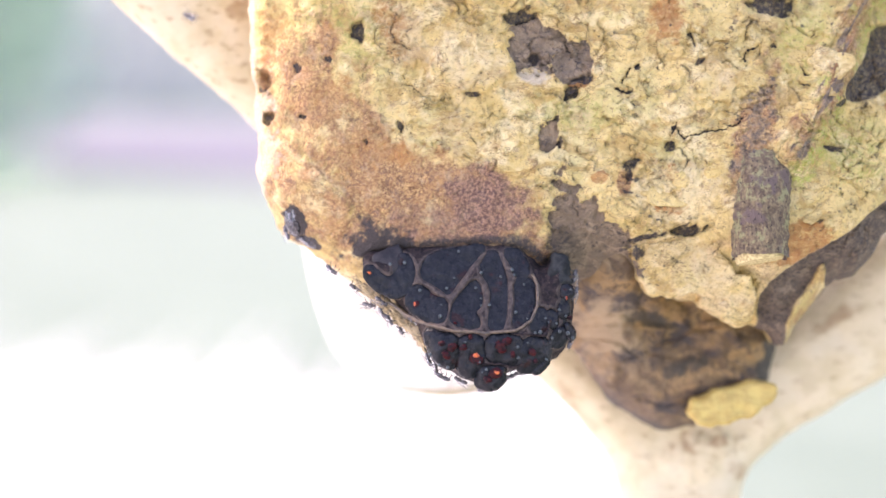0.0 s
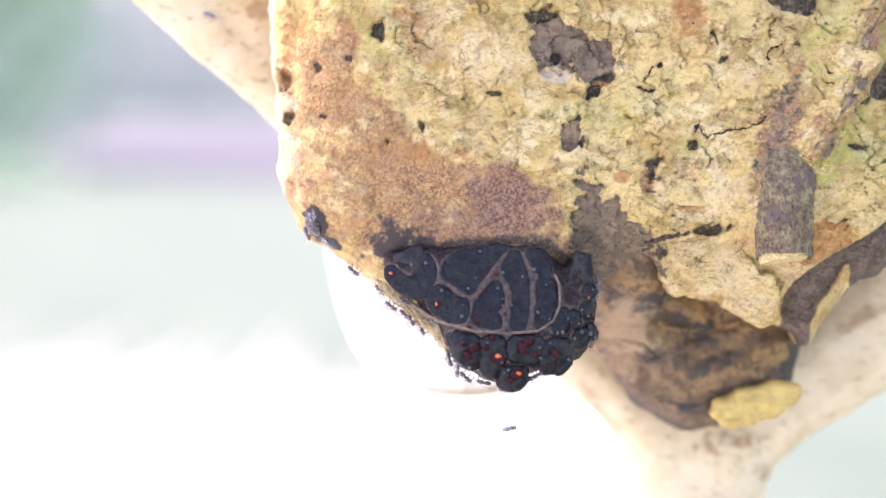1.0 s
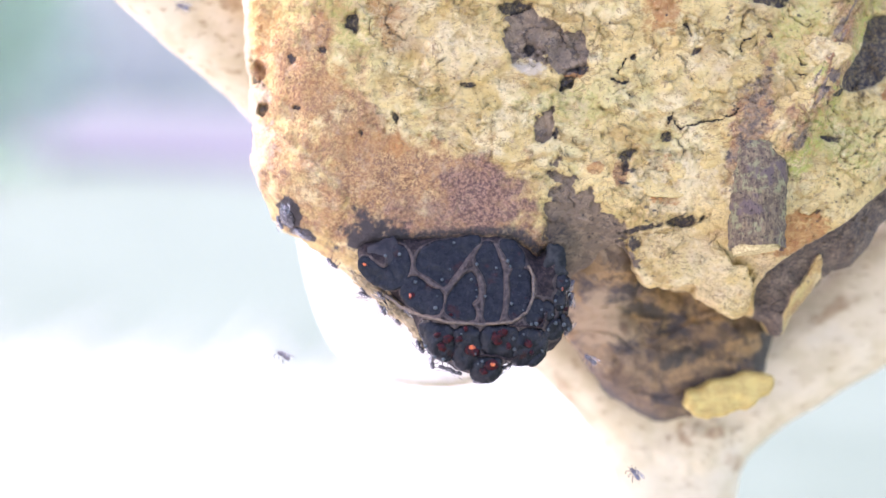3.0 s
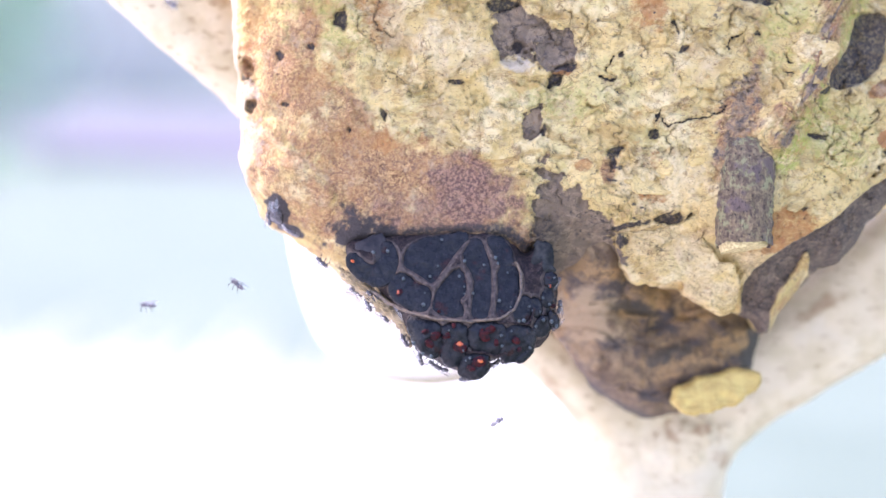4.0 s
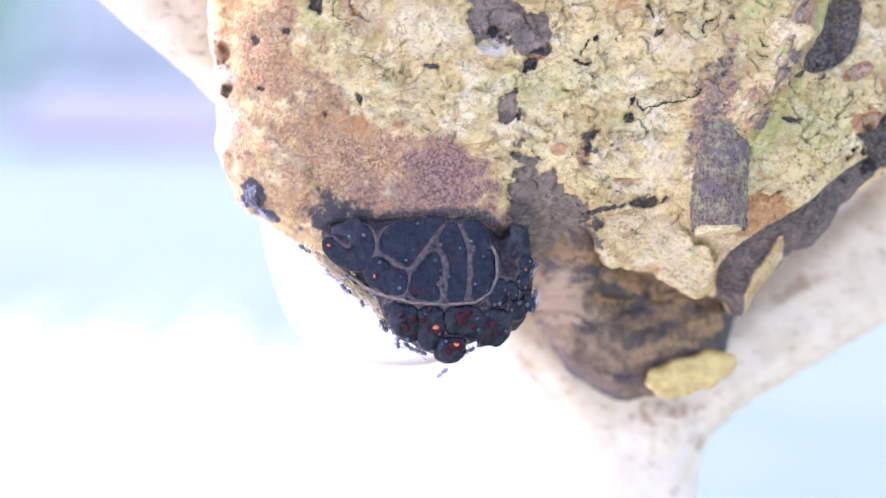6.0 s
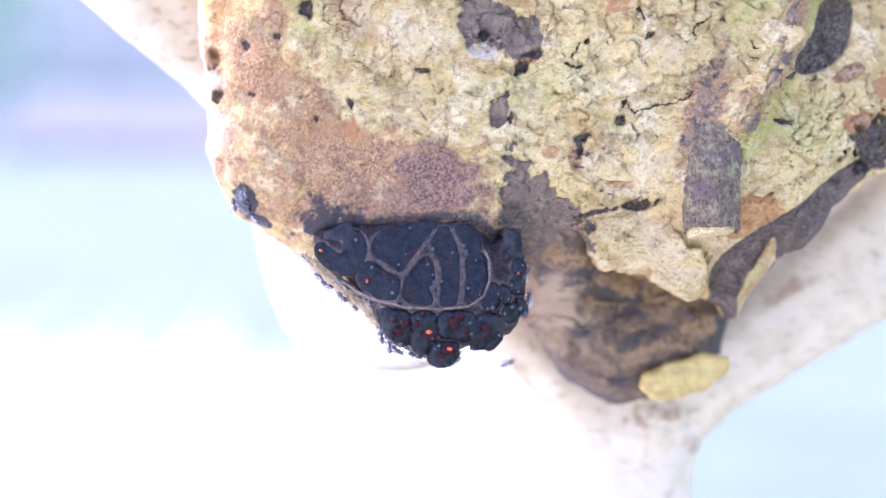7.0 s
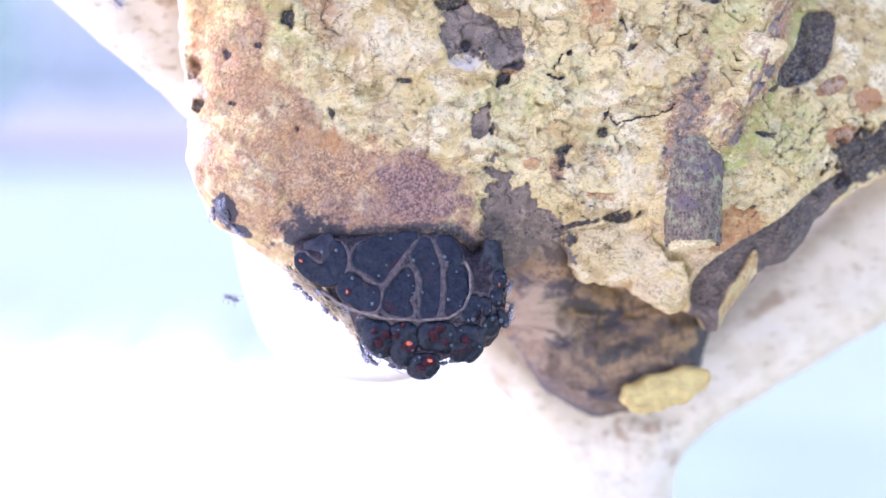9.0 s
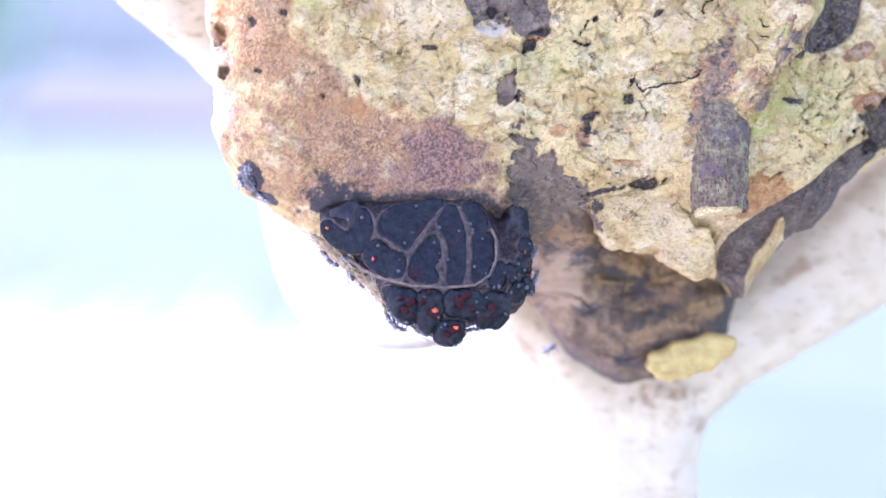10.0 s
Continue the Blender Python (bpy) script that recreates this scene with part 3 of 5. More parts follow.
def log_marks(x, z):
    bare, hole, dig, lines, band, pod, lift, lips = features(x, z)
    left, wx, wz, layers, edge, curve, seen = flakes(x, z)
    f1, f2, who = cells(x + 1.2 * rough(x, z, 3, 33), (z + 1.2 * rough(x, z, 3, 34)) * 1.5, 5.0, 28)
    worm = rough(x * 0.8 + 0.3 * z, z * 1.35, 2.1, 36, 3, 0.6)
    fleck = (0.75 - 0.4 * left) * ramp(0.36, 0.48, worm) * ramp(-0.15, 0.3, rough(x, z, 15, 37, 3)) + 0.75 * ramp(0.14, 0.07, f1 * (0.6 + who)) * (who > 0.86)
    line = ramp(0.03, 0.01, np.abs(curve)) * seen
    # darkens layer edges in the colour, as their shade would
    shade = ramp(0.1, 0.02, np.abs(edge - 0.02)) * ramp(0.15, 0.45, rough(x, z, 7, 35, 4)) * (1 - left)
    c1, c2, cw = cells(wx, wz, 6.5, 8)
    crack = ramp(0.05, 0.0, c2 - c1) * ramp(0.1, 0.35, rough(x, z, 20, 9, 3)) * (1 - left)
    # brown stains; the 0.64 and 0.42 patches also paint in shade
    stain_shade = np.maximum.reduce([
        spot(x, z, *(-5.5, 11.5), 29, 13.6, -6, 0.3, 8, 51, 0.4), 0.64 * spot(x, z, *(-37.3, 33.5), 20, 38.3, 10, 0.4, 8, 52, 0.4),
        spot(x, z, *(9.5, 12.5), 13.5, 12, 0, 0.2, 8, 53, 0.2), spot(x, z, *(26.5, -2.2), 5.5, 10.5, 0, 0.5, 5, 72, 0.4), 0.64 * spot(x, z, *(-37.3, 11.8), 18.3, 11.7, -30, 0.3, 8, 54, 0.4),
        0.8 * spot(x, z, *(92.7, 35.2), 6.3, 18.3, -12, 0.5, 5, 55, 0.4), 0.9 * spot(x, z, *(117.7, 52.8), 2, 5.7, -25, 0.3, 4, 56), 0.75 * stroke(x, z, RIDGE, 4.3, 3.0, 5, 68, 0.7),
        0.9 * spot(x, z, *(138.3, 45), 4.7, 2.2, 25), 0.9 * spot(x, z, *(141, 29.3), 4, 2, 15), 0.9 * spot(x, z, *(53.5, 19.3), 2.3, 4.3, 0), 0.42 * spot(x, z, *(110.2, -19), 10, 11.7, 30, 0.5, 5, 73, 0.5)])
    smear = np.maximum.reduce([1.0 * spot(x, z, *(-18.5, 1.0), 12, 6.0, -12, 0.9, 5, 57, 0.9), 0.7 * spot(x, z, *(-25, 3.0), 3.4, 3.0, 0, 0.9, 3, 64, 0.7), spot(x, z, *(33.5, -4), 8.3, 13.3, 5, 0.5, 5, 58, 0.8) * 0.6,
                               0.7 * stroke(x, z, [(-25.7, 0.2), (-10.7, -0.8), (2.7, 1.8), (20.2, 2.6), (28.5, -1.7), (33.5, -8.2)], 2.6, 1.8, 4, 67, 0.8), 0.5 * spot(x, z, *(32.5, 0.0), 2.6, 6.0, 5, 0.6, 4, 68, 0.7), 1.2 * spot(x, z, *(-44.5, 7.5), 3.2, 5, 15, 0.5, 3, 59, 0.4), spot(x, z, *(-39.8, 1.8), 3, 1.7, -30, 0.3, 3, 61), 0.7 * spot(x, z, *(-22.3, 7.2), 3, 1.5, 0, 0.8, 3, 62, 0.5)])
    along, across = 0.55 * x + 0.83 * z, 0.83 * x - 0.55 * z
    fibre = ramp(-0.1, 0.3, rough(along * 0.15, across, 1.8, 69, 4))
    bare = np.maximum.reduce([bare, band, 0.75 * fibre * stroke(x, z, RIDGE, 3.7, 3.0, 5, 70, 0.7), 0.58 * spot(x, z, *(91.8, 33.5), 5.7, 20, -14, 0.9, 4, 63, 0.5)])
    # hole, shade and band paint recess shade into the colour; smear is resin
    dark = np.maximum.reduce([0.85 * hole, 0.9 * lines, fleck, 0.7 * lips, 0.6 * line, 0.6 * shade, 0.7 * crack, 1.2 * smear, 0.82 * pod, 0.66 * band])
    dark = dark * (1 - 0.4 * spot(x, z, *(-53.8, 51.8), 3, 3.3, 0, 0.1)) * (1 - 0.15 * spot(x, z, *(-52.7, 39.7), 2.3, 3.3, 0, 0.1))
    # olive moss tint; first three patches also paint shade on the receding side
    moss_shade = np.maximum.reduce([0.6 * spot(x, z, 122, 28, 11, 10, 20, 0.6, 7, 285, 0.6), 0.5 * spot(x, z, 108, 62, 9, 12, 0, 0.7, 7, 286, 0.6), 0.6 * spot(x, z, 128, 70, 8, 10, 0, 0.6, 7, 287, 0.5), 0.45 * spot(x, z, 38, 40, 14, 5, 0, 0.8, 6, 288, 0.6), stroke(x, z, [(136, 80.2), (125.2, 63.5), (114.3, 41.8), (105.2, 23.5)], 5, 3.0, 8, 65, 0.4), 0.5 * spot(x, z, *(-30.7, 63.5), 15, 15, 0, 0.6, 8, 66, 0.5)])
    pale = np.maximum.reduce([
        ridge(x, z, [(-59.5, 86.8), (-59.1, 59.1), (-57.9, 36.6)], 2.2), stroke(x, z, [(-56, 36), (-49, 31.8), (-53.7, 23.5), (-54.3, 16.8)], 1.2, 1.5, 3, 201, 0.6),
        # the lobe seam stroke is a catch-light painted as pale colour
        0.75 * stroke(x, z, [(-55, 34.2), (-47, 30.5), (-40, 25.5), (-31, 19), (-25.5, 14.5)], 1.1, 1.2, 4, 208, 0.7), 0.9 * stroke(x, z, [(-55.3, 52.2), (-51.5, 53.8), (-46.5, 54.8)], 0.8, 0.8, 3, 202), 0.6 * spot(x, z, *(8.5, 55.2), 11, 10, 0, 0.3, 6, 203, 0.3),
        0.7 * spot(x, z, *(69.3, 16), 14.2, 10, 0, 0.4, 6, 204, 0.3), spot(x, z, *(26.7, 51.2), 4.3, 2.5, -10, 0.5, 2.5, 205), 0.6 * spot(x, z, *(71.8, -4.8), 15, 8.3, -14, 0.4, 6, 206, 0.3),
        0.5 * spot(x, z, *(-7.3, 35.2), 18.3, 8.3, 0, 0.7, 6, 207, 0.4)])
    rust = np.maximum.reduce([
        1.2 * spot(x, z, *(-53.8, 51.2), 2.3, 3.3, 10, 0.3, 3, 211), 0.7 * spot(x, z, *(-35.7, 45.2), 8.3, 10, 10, 0.7, 5, 212, 0.5), 0.6 * spot(x, z, *(-50.7, 63.5), 4.7, 10, 0, 0.5, 5, 213, 0.4),
        0.9 * spot(x, z, *(-17.3, 25.2), 18.3, 7.5, -12, 0.8, 6, 214, 0.6), 0.6 * spot(x, z, *(-15.7, 66.8), 5, 11.7, 12, 0.7, 5, 215, 0.5), spot(x, z, *(39.3, 50.2), 3.7, 2.3, -10, 0.5, 3, 216),
        spot(x, z, *(117.7, 53.5), 1.5, 6, -20, 0.3, 3, 217), 1.4 * spot(x, z, *(138.3, 45), 5.7, 2.3, 25, 0.3, 3, 218), 1.4 * spot(x, z, *(140.7, 29.8), 5.7, 2.7, 12, 0.4, 3, 219), 0.7 * spot(x, z, 53.5, 20.0, 2.4, 2.2, 0, 0.5, 3, 223), 0.7 * spot(x, z, 46.5, 21, 2.4, 1.8, 0, 0.5, 3, 224), 0.5 * spot(x, z, 67.7, 22, 2, 3, 0, 0.5, 3, 225), 0.6 * spot(x, z, 67.5, 12.2, 4.2, 1.8, 0, 0.6, 3, 226), 1.3 * spot(x, z, *(150.2, 41), 4.3, 4, 40, 0.4, 3, 222), 0.8 * spot(x, z, *(66.8, 68.5), 6.7, 7.5, 0, 0.6, 5, 220, 0.4),
        0.8 * spot(x, z, *(106.8, 1.8), 8.7, 6.7, 25, 0.3, 5, 221)])
    plum = np.maximum.reduce([1.15 * spot(x, z, *(11.8, 14.0), 12.5, 11.5, 0, 0.7, 6, 231, 0.6), 0.7 * spot(x, z, *(1, 6), 23.3, 7, 0, 0.7, 6, 232, 0.6)])
    pale = pale * (1 - hole)
    rust = np.maximum.reduce([rust, 0.85 * spot(x, z, -52.5, 57.2, 6, 1.6, 0, 0.5, 4, 271, 0.4), 0.85 * spot(x, z, -34, 62, 3, 5.5, 10, 0.5, 4, 272, 0.4), 0.6 * spot(x, z, -52, 65.5, 4, 2.5, 0, 0.5, 4, 273, 0.4),
                              0.8 * spot(x, z, -38, 44, 9, 5, 0, 0.7, 4, 274, 0.6), 0.75 * spot(x, z, -22, 29.5, 10, 6, -10, 0.7, 5, 275, 0.6), 0.6 * spot(x, z, -1.5, 19.5, 5, 5, 0, 0.6, 4, 276, 0.5), 0.6 * spot(x, z, -27, 43.5, 4, 2, 0, 0.7, 4, 277, 0.5)])
    bare = bare * (1 - spot(x, z, *(26.7, 51.2), 4.3, 2.5, -10, 0.5, 2.5, 205))
    chalk = np.maximum.reduce([0.7 * spot(x, z, -55.5, 41, 4.5, 9, 5, 0.9, 4, 253, 0.6), 0.55 * spot(x, z, -53, 28, 4.5, 6, 0, 0.9, 3, 254, 0.6), 0.8 * spot(x, z, 26.8, 50.6, 4.4, 2.6, -14, 0.7, 2.5, 252, 0.4), ridge(x, z, [(-59.6, 86.8), (-59.3, 59.1), (-57.9, 36.6), (-56.5, 17.5)], 2.4), 0.5 * stroke(x, z, [(-56, 36), (-49, 31.8), (-53.7, 23.5)], 1.2, 2.5, 3, 251, 0.8)]) * (1 - hole)
    return stain_shade, bare, dark, moss_shade, pale, rust, plum, chalk


hollow_log = tagged(new("hollow_log"), "weathered hollow log with flaking cream bark and brown stains", "log")
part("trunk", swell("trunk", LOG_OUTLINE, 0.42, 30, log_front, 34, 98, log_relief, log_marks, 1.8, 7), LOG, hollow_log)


def lump_marks(x, z):
    pale_area = np.maximum(0.3 * spot(x, z, *(47.5, -6), 12, 10, 10, 0.6, 6, 261, 0.6), 1.1 * spot(x, z, *(50, -24), 10, 10, 10, 0.5, 6, 267, 0.6))
    pale_area = np.maximum(pale_area, 0.5 * spot(x, z, *(54.8, -35.7), 8.3, 7.5, 0, 0.5, 6, 262, 0.6))
    # darker patches: right side, lower-left edge, below the plate, across the middle
    dark_patches = np.maximum.reduce([spot(x, z, *(105.3, -35.7), 4, 13.3, -10, 0.6, 5, 263, 0.5), 0.9 * stroke(x, z, [(47.7, -44.6), (58.4, -54.5), (74.5, -60.7)], 3, 2.0, 5, 264, 0.6),
                              0.9 * spot(x, z, *(60.2, -21.3), 11.7, 2.7, -12, 0.7, 4, 265, 0.5), 0.8 * spot(x, z, *(77.2, -37.4), 11.7, 3, 20, 0.7, 4, 266, 0.5)])
    zero = np.zeros(x.shape)
    return pale_area, dark_patches, zero, zero


LUMP_OUTLINE = smooth_outline([(33, 6), (36, -12), (39, -28.5), (44.8, -36.5), (49.0, -43.5), (54, -49.5), (61, -54), (66.4, -57), (73.5, -60.5), (82.3, -57), (91, -55), (99, -50), (105.5, -45), (107, -36.5), (110, -27),
                               (116.6, -21.5), (127.5, -10.7), (140.1, 5.6), (161.8, 26), (129.3, 35), (75.1, 20), (60, 10), (48, 12)])


def lump_front(x, z):
    """Slopes away from the bare tongue of the face down to the hanging knob."""
    low = np.maximum(0, 9 - z)
    tongue = np.minimum(5.2 + 0.5 * low + 0.016 * low ** 2, 38)
    return tongue + (40 + 0.1 * (x - 40) - tongue) * ramp(54, 76, x)


def lump_relief(x, z):
    u, v = x + 4 * rough(x, z, 16, 281, 3), z + 5 * rough(x, z, 18, 282, 3)
    fold = np.abs(rough(u * 0.45 + 0.25 * v, v * 1.3, 9, 36, 3))
    low = ramp(4, -18, z)
    return low * (4 * rough(x * 0.7 + z * 0.4, z, 24, 31, 4) - 1.5 * ramp(0.16, 0.0, fold) + 1.2 * rough(x, z, 9, 34, 4)) + 1.2 * rough(x, z, 6, 32, 4) + 0.5 * rough(x, z, 2.4, 33, 3)


part("rotten_underside", swell("rotten_underside", LUMP_OUTLINE, 0.7, 20, lump_front, lambda x, z: np.minimum(lump_front(x, z) + 24, 66), 88, lump_relief, lump_marks, 1.5), LUMP, hollow_log, "dark rotten wood")
part("sawn_knot", swell("sawn_knot", smooth_outline([(76.6, -51.0), (79.0, -46.6), (86, -44.0), (95, -42.0), (102.6, -40.4), (105.2, -42.8), (104.2, -47.2), (98.0, -52.0), (89.4, -55.4), (82.0, -56.2), (77.8, -54.2)]), 0.5, 1.8, lambda x, z: 37 + 0.15 * (z + 48), lambda x, z: 39 + 0.15 * (z + 48), 52, lambda x, z: 0.9 * rough(x, z, 5, 3, 4) + 0.9 * rough(x, z * 3, 6, 6, 3), None, 1.5, 4), CUT_WOOD, hollow_log, "sawn yellow knot")
PLATE = smooth_outline([(58.5, 2.5), (57.2, -4), (59.0, -8.6), (61.5, -13.8), (69.8, -16.0), (75.6, -13.6), (77.2, -18.4), (84.4, -21.0), (91.0, -23.8), (95.0, -22.0), (95.5, -13.4), (88, -5.0), (79, 2.2), (70, 4.0)], 1)
part("bark_plate", swell("bark_plate", PLATE, 0.4, 1.3, lambda x, z: 4.5 + 0.5 * (2 - z), lambda x, z: 6.3 + 0.5 * (2 - z), 34, lambda x, z: log_relief(x, z) * 0.6 + 1.2 * rough(x, z, 7, 283, 4), log_marks, 2.4, 4.5, 284), LOG, hollow_log, "thick cream plate of bark")


def bark_flake(cx, cz, size, seed):
    """A thin curled scale of bark, lifted at its lower edge."""
    rf = random.Random(seed)
    tall, lean, curl = rf.uniform(0.4, 0.85), rf.uniform(-0.7, 0.7), rf.uniform(0.1, 0.5)
    outline = []
    for k in range(14):
        a = 2 * math.pi * k / 14
        r = size * (1 + 0.5 * noise.noise((math.cos(a) * 1.4 + seed, math.sin(a) * 1.4, 2)) + 0.18 * rf.uniform(-1, 1))
        u, v = r * math.cos(a), r * tall * math.sin(a)
        outline.append((cx + u * math.cos(lean) - v * math.sin(lean), cz + u * math.sin(lean) + v * math.cos(lean)))
    probe_x, probe_z = np.array([cx, cx - 2.5, cx + 2.5, cx, cx]), np.array([cz, cz, cz, cz - 2.5, cz + 2.5])
    y = log_front(probe_x, probe_z) - log_relief(probe_x, probe_z)
    gx, gz = np.clip((y[2] - y[1]) / 5, -0.35, 0.35), np.clip((y[4] - y[3]) / 5, -0.35, 0.35)
    base = float(np.mean(y)) + 0.15

    def face(x, z):
        d = (cz - z) / (size * tall)
        return base + gx * (x - cx) + gz * (z - cz) - curl * np.maximum(0, d + 0.2) ** 2 - 0.35 + 0.3 * rough(x, z, 3, seed % 50 + 300, 3)

    return swell("bark_flake", smooth_outline(outline, 1), 0.42, 1.2, face, lambda x, z: face(x, z) + 0.45, base + 2.0)


rs, placed = random.Random(21), 0
while placed < 30:
    cx, cz = rs.uniform(14, 128), rs.uniform(6, 72)
    if cx + 0.9 * cz < 26 or math.hypot((cx - 12) / 24, (cz - 10) / 18) < 1 or abs(cx - 95) < 10 and cz < 45 or math.hypot(cx - 30, (cz - 56)) < 17 or cx > 118 and cz > 30 or math.hypot((cx - 78) / 15, (cz - 35) / 8) < 1 or math.hypot(cx - 56, cz - 24) < 8:
        continue
    wide = rs.uniform(2.2, 7.5)
    here = features(cx + wide * np.cos(np.arange(9)) * (np.arange(9) > 0), cz + wide * np.sin(np.arange(9)) * (np.arange(9) > 0))
    if max(float(m.max()) for m in here[:6]) > 0.3:
        continue
    part("bark_flake", bark_flake(cx, cz, wide, 500 + placed), LOG, hollow_log)
    placed += 1

for lump in ([(-46.4, 11.8), (-42.9, 9.5), (-42.3, 5.4), (-44.2, 2.8), (-47.4, 5.0), (-47.8, 8.2)], [(-43.4, 4.6), (-40.4, 3.4), (-37.6, 1.2), (-39.0, -0.2), (-42.6, 1.0), (-44.6, 3.2)], [(-38.2, 10.0), (-36.2, 10.8), (-35.4, 9.0), (-37.2, 8.4)]):
    part("resin_lump", swell("resin_lump", smooth_outline(lump, 1), 0.3, 1.6, lambda x, z: log_skin(x, z) - 1.4, lambda x, z: log_skin(x, z) + 1.0, 26, lambda x, z: 1.3 * rough(x, z, 1.5, 99, 4, 0.6), None, 1.3, 1.8, 101), RESIN, hollow_log, "smear of black resin")

# ---- forked limb behind the log ----
FORK_OUTLINE = smooth_outline([(-139.8, 110.2), (-67, 44.2), (-16.2, 0.2), (33, -43.8), (49.4, -61.6), (58.1, -75.1), (60.6, -88.6), (61, -185.1), (99.6, -185.1), (99.6, -88.6),
                               (104.4, -72.2), (126.6, -56.8), (157.5, -39.4), (215.5, -5.6), (215.5, 60), (157.5, 13.7), (105.4, -30.7), (83.2, -48.1), (61, -34.6), (-43.2, 65.8), (-93.4, 110.2)], 2)


def fork_marks(x, z):
    spots = np.maximum.reduce([0.95 * spot(x, z, *(83.3, -64.5), 8.3, 4, 8, 1.8, 3, 241, 0.8), 0.9 * spot(x, z, *(98.2, -71.2), 2.7, 6.7, 30, 1.4, 4, 242, 0.7), 0.8 * spot(x, z, *(132.4, -22.6), 11.7, 3, 32, 0.6, 5, 243, 0.5),
                               0.7 * stroke(x, z, [(34.4, -42.6), (43, -52.1), (50.6, -60.7)], 2.3, 2.0, 6, 244, 0.6), 0.9 * spot(x, z, *(-87.4, 73.8), 1.5, 1, 0, 0.3, 3, 245), 0.6 * spot(x, z, *(-70.2, 55.2), 4.3, 0.7, 0, 0.4, 3, 246), 0.8 * spot(x, z, *(-64.8, 77.8), 5, 4, 40, 0.5, 4, 247)])
    zero = np.zeros(x.shape)
    return spots, zero, zero, zero


def fork_relief(x, z):
    return 1.0 * rough(x, z, 14, 41, 4) + 2.5 * spot(x, z, *(86.8, -68.3), 11.7, 6.7, 20, 0.4, 6, 248, 0.5)


forked_limb = tagged(new("forked_limb"), "pale forked limb behind the log, its burl coloured white for glare", "branch")
part("fork", swell("fork", FORK_OUTLINE, 0.9, 13, lambda x, z: 44 + 34 * ramp(-130, 30, x), lambda x, z: 58 + 34 * ramp(-130, 30, x), lambda x, z: 73 + 34 * ramp(-130, 30, x), fork_relief, fork_marks, 0.8, 14), LIMB, forked_limb)
bm = bmesh.new()
low = 80.3, -181.3
tube(bm, [(low[0], 97, low[1]), (low[0] + 3, 100, low[1] - 300), (low[0], 110, -1250)], [17, 18, 22], 16)
bm.transform(SPOT)
part("post", bm, LIMB, forked_limb)
BURL_OUTLINE = smooth_outline([(-50.2, 21.1), (-47, -3.6), (-42.6, -22.6), (-35, -39.8), (-19.8, -45.9), (-0.8, -48.1), (18.3, -45.9), (27.8, -37.9), (27.8, 11.6)])
part("burl", swell("burl", BURL_OUTLINE, 1.2, 18, 78, 92, 108, lambda x, z: 0.9 * rough(x, z, 16, 43, 4)), BURL_GLARE, forked_limb, "rounded burl, coloured white for sun glare")

# added olive strand that stands in for shade along the burl's bottom
bm = bmesh.new()
tube(bm, [(-16 + 5 * k, 90 - 4 * math.sin(k * 0.5), -47.0 - 1.6 * math.sin(k * 0.52) + 0.4 * noise.noise((k, 2, 7))) for k in range(8)], [0.4, 0.8, 1.0, 1.2, 1.3, 1.2, 0.9, 0.4], 8)
bm.transform(SPOT)
part("burl_shade_edge", bm, BURL_SHADE, forked_limb, "olive strand for the shade under the burl")

# ---- cut twig stub ----
twig = tagged(new("twig_stub"), "short grey cut twig hanging down the log", "twig")
bm = bmesh.new()
steps = 40
rings = []
for k in range(steps + 1):
    s = k / steps
    cx, cy, cz = 93.5 + 4.0 * (1 - s) ** 2, -1.5 + 24 * (1 - s) ** 3.4, 42 - 44.5 * s
    row = []
    for n in range(40):
        a = 2 * math.pi * n / 40
        r = (8.1 + 1.4 * (1 - s) ** 2) * (1 + 0.09 * noise.noise((cx + 9 * math.cos(a), 9 * math.sin(a), cz * 0.25)) + 0.12 * noise.noise((7 * math.cos(a) * 3, 7 * math.sin(a) * 3, cz * 0.6)))
        row.append(bm.verts.new((cx + r * math.cos(a), cy + r * math.sin(a), cz - 0.17 * r * math.sin(a) * s ** 12 + 0.6 * noise.noise((a * 3, cz, 3)) * s)))
    rings.append(row)
for one, two in zip(rings, rings[1:]):
    for n in range(40):
        bm.faces.new((one[n], one[(n + 1) % 40], two[(n + 1) % 40], two[n])).smooth = True
bm.faces.new(rings[0])
bm.transform(SPOT)
part("bark_sleeve", bm, BARK, twig)
bm = bmesh.new()
ends = []
for low in (0, 1):
    ends.append([bm.verts.new((93.5 + (7.6 - 0.9 * low) * math.cos(a), -1 + (7.6 - 0.9 * low) * math.sin(a), -1.0 - 2.6 * low - 0.9 * math.sin(a) + 0.9 * math.cos(a) + 0.5 * noise.noise((7 * math.cos(a), 7 * math.sin(a), 9)))) for a in [2 * math.pi * n / 32 for n in range(32)]])
for n in range(32):
    bm.faces.new((ends[0][n], ends[1][n], ends[1][(n + 1) % 32], ends[0][(n + 1) % 32]))
bm.faces.new(ends[0])
bm.faces.new(ends[1][::-1])
bm.transform(SPOT)
part("cut_end", bm, PALE_CUT, twig, "pale cut wood")

# ---- bee nest ----
nest = tagged(new("bee_nest"), "black glossy resin nest of stingless bees under the log", "bee nest")


def nest_front(x, z):
    return 0.2 - 2.6 * ramp(3, -9, z) - 7.0 * ramp(-4, -28, z) * ramp(-28, 2, x) * ramp(44, 22, x)


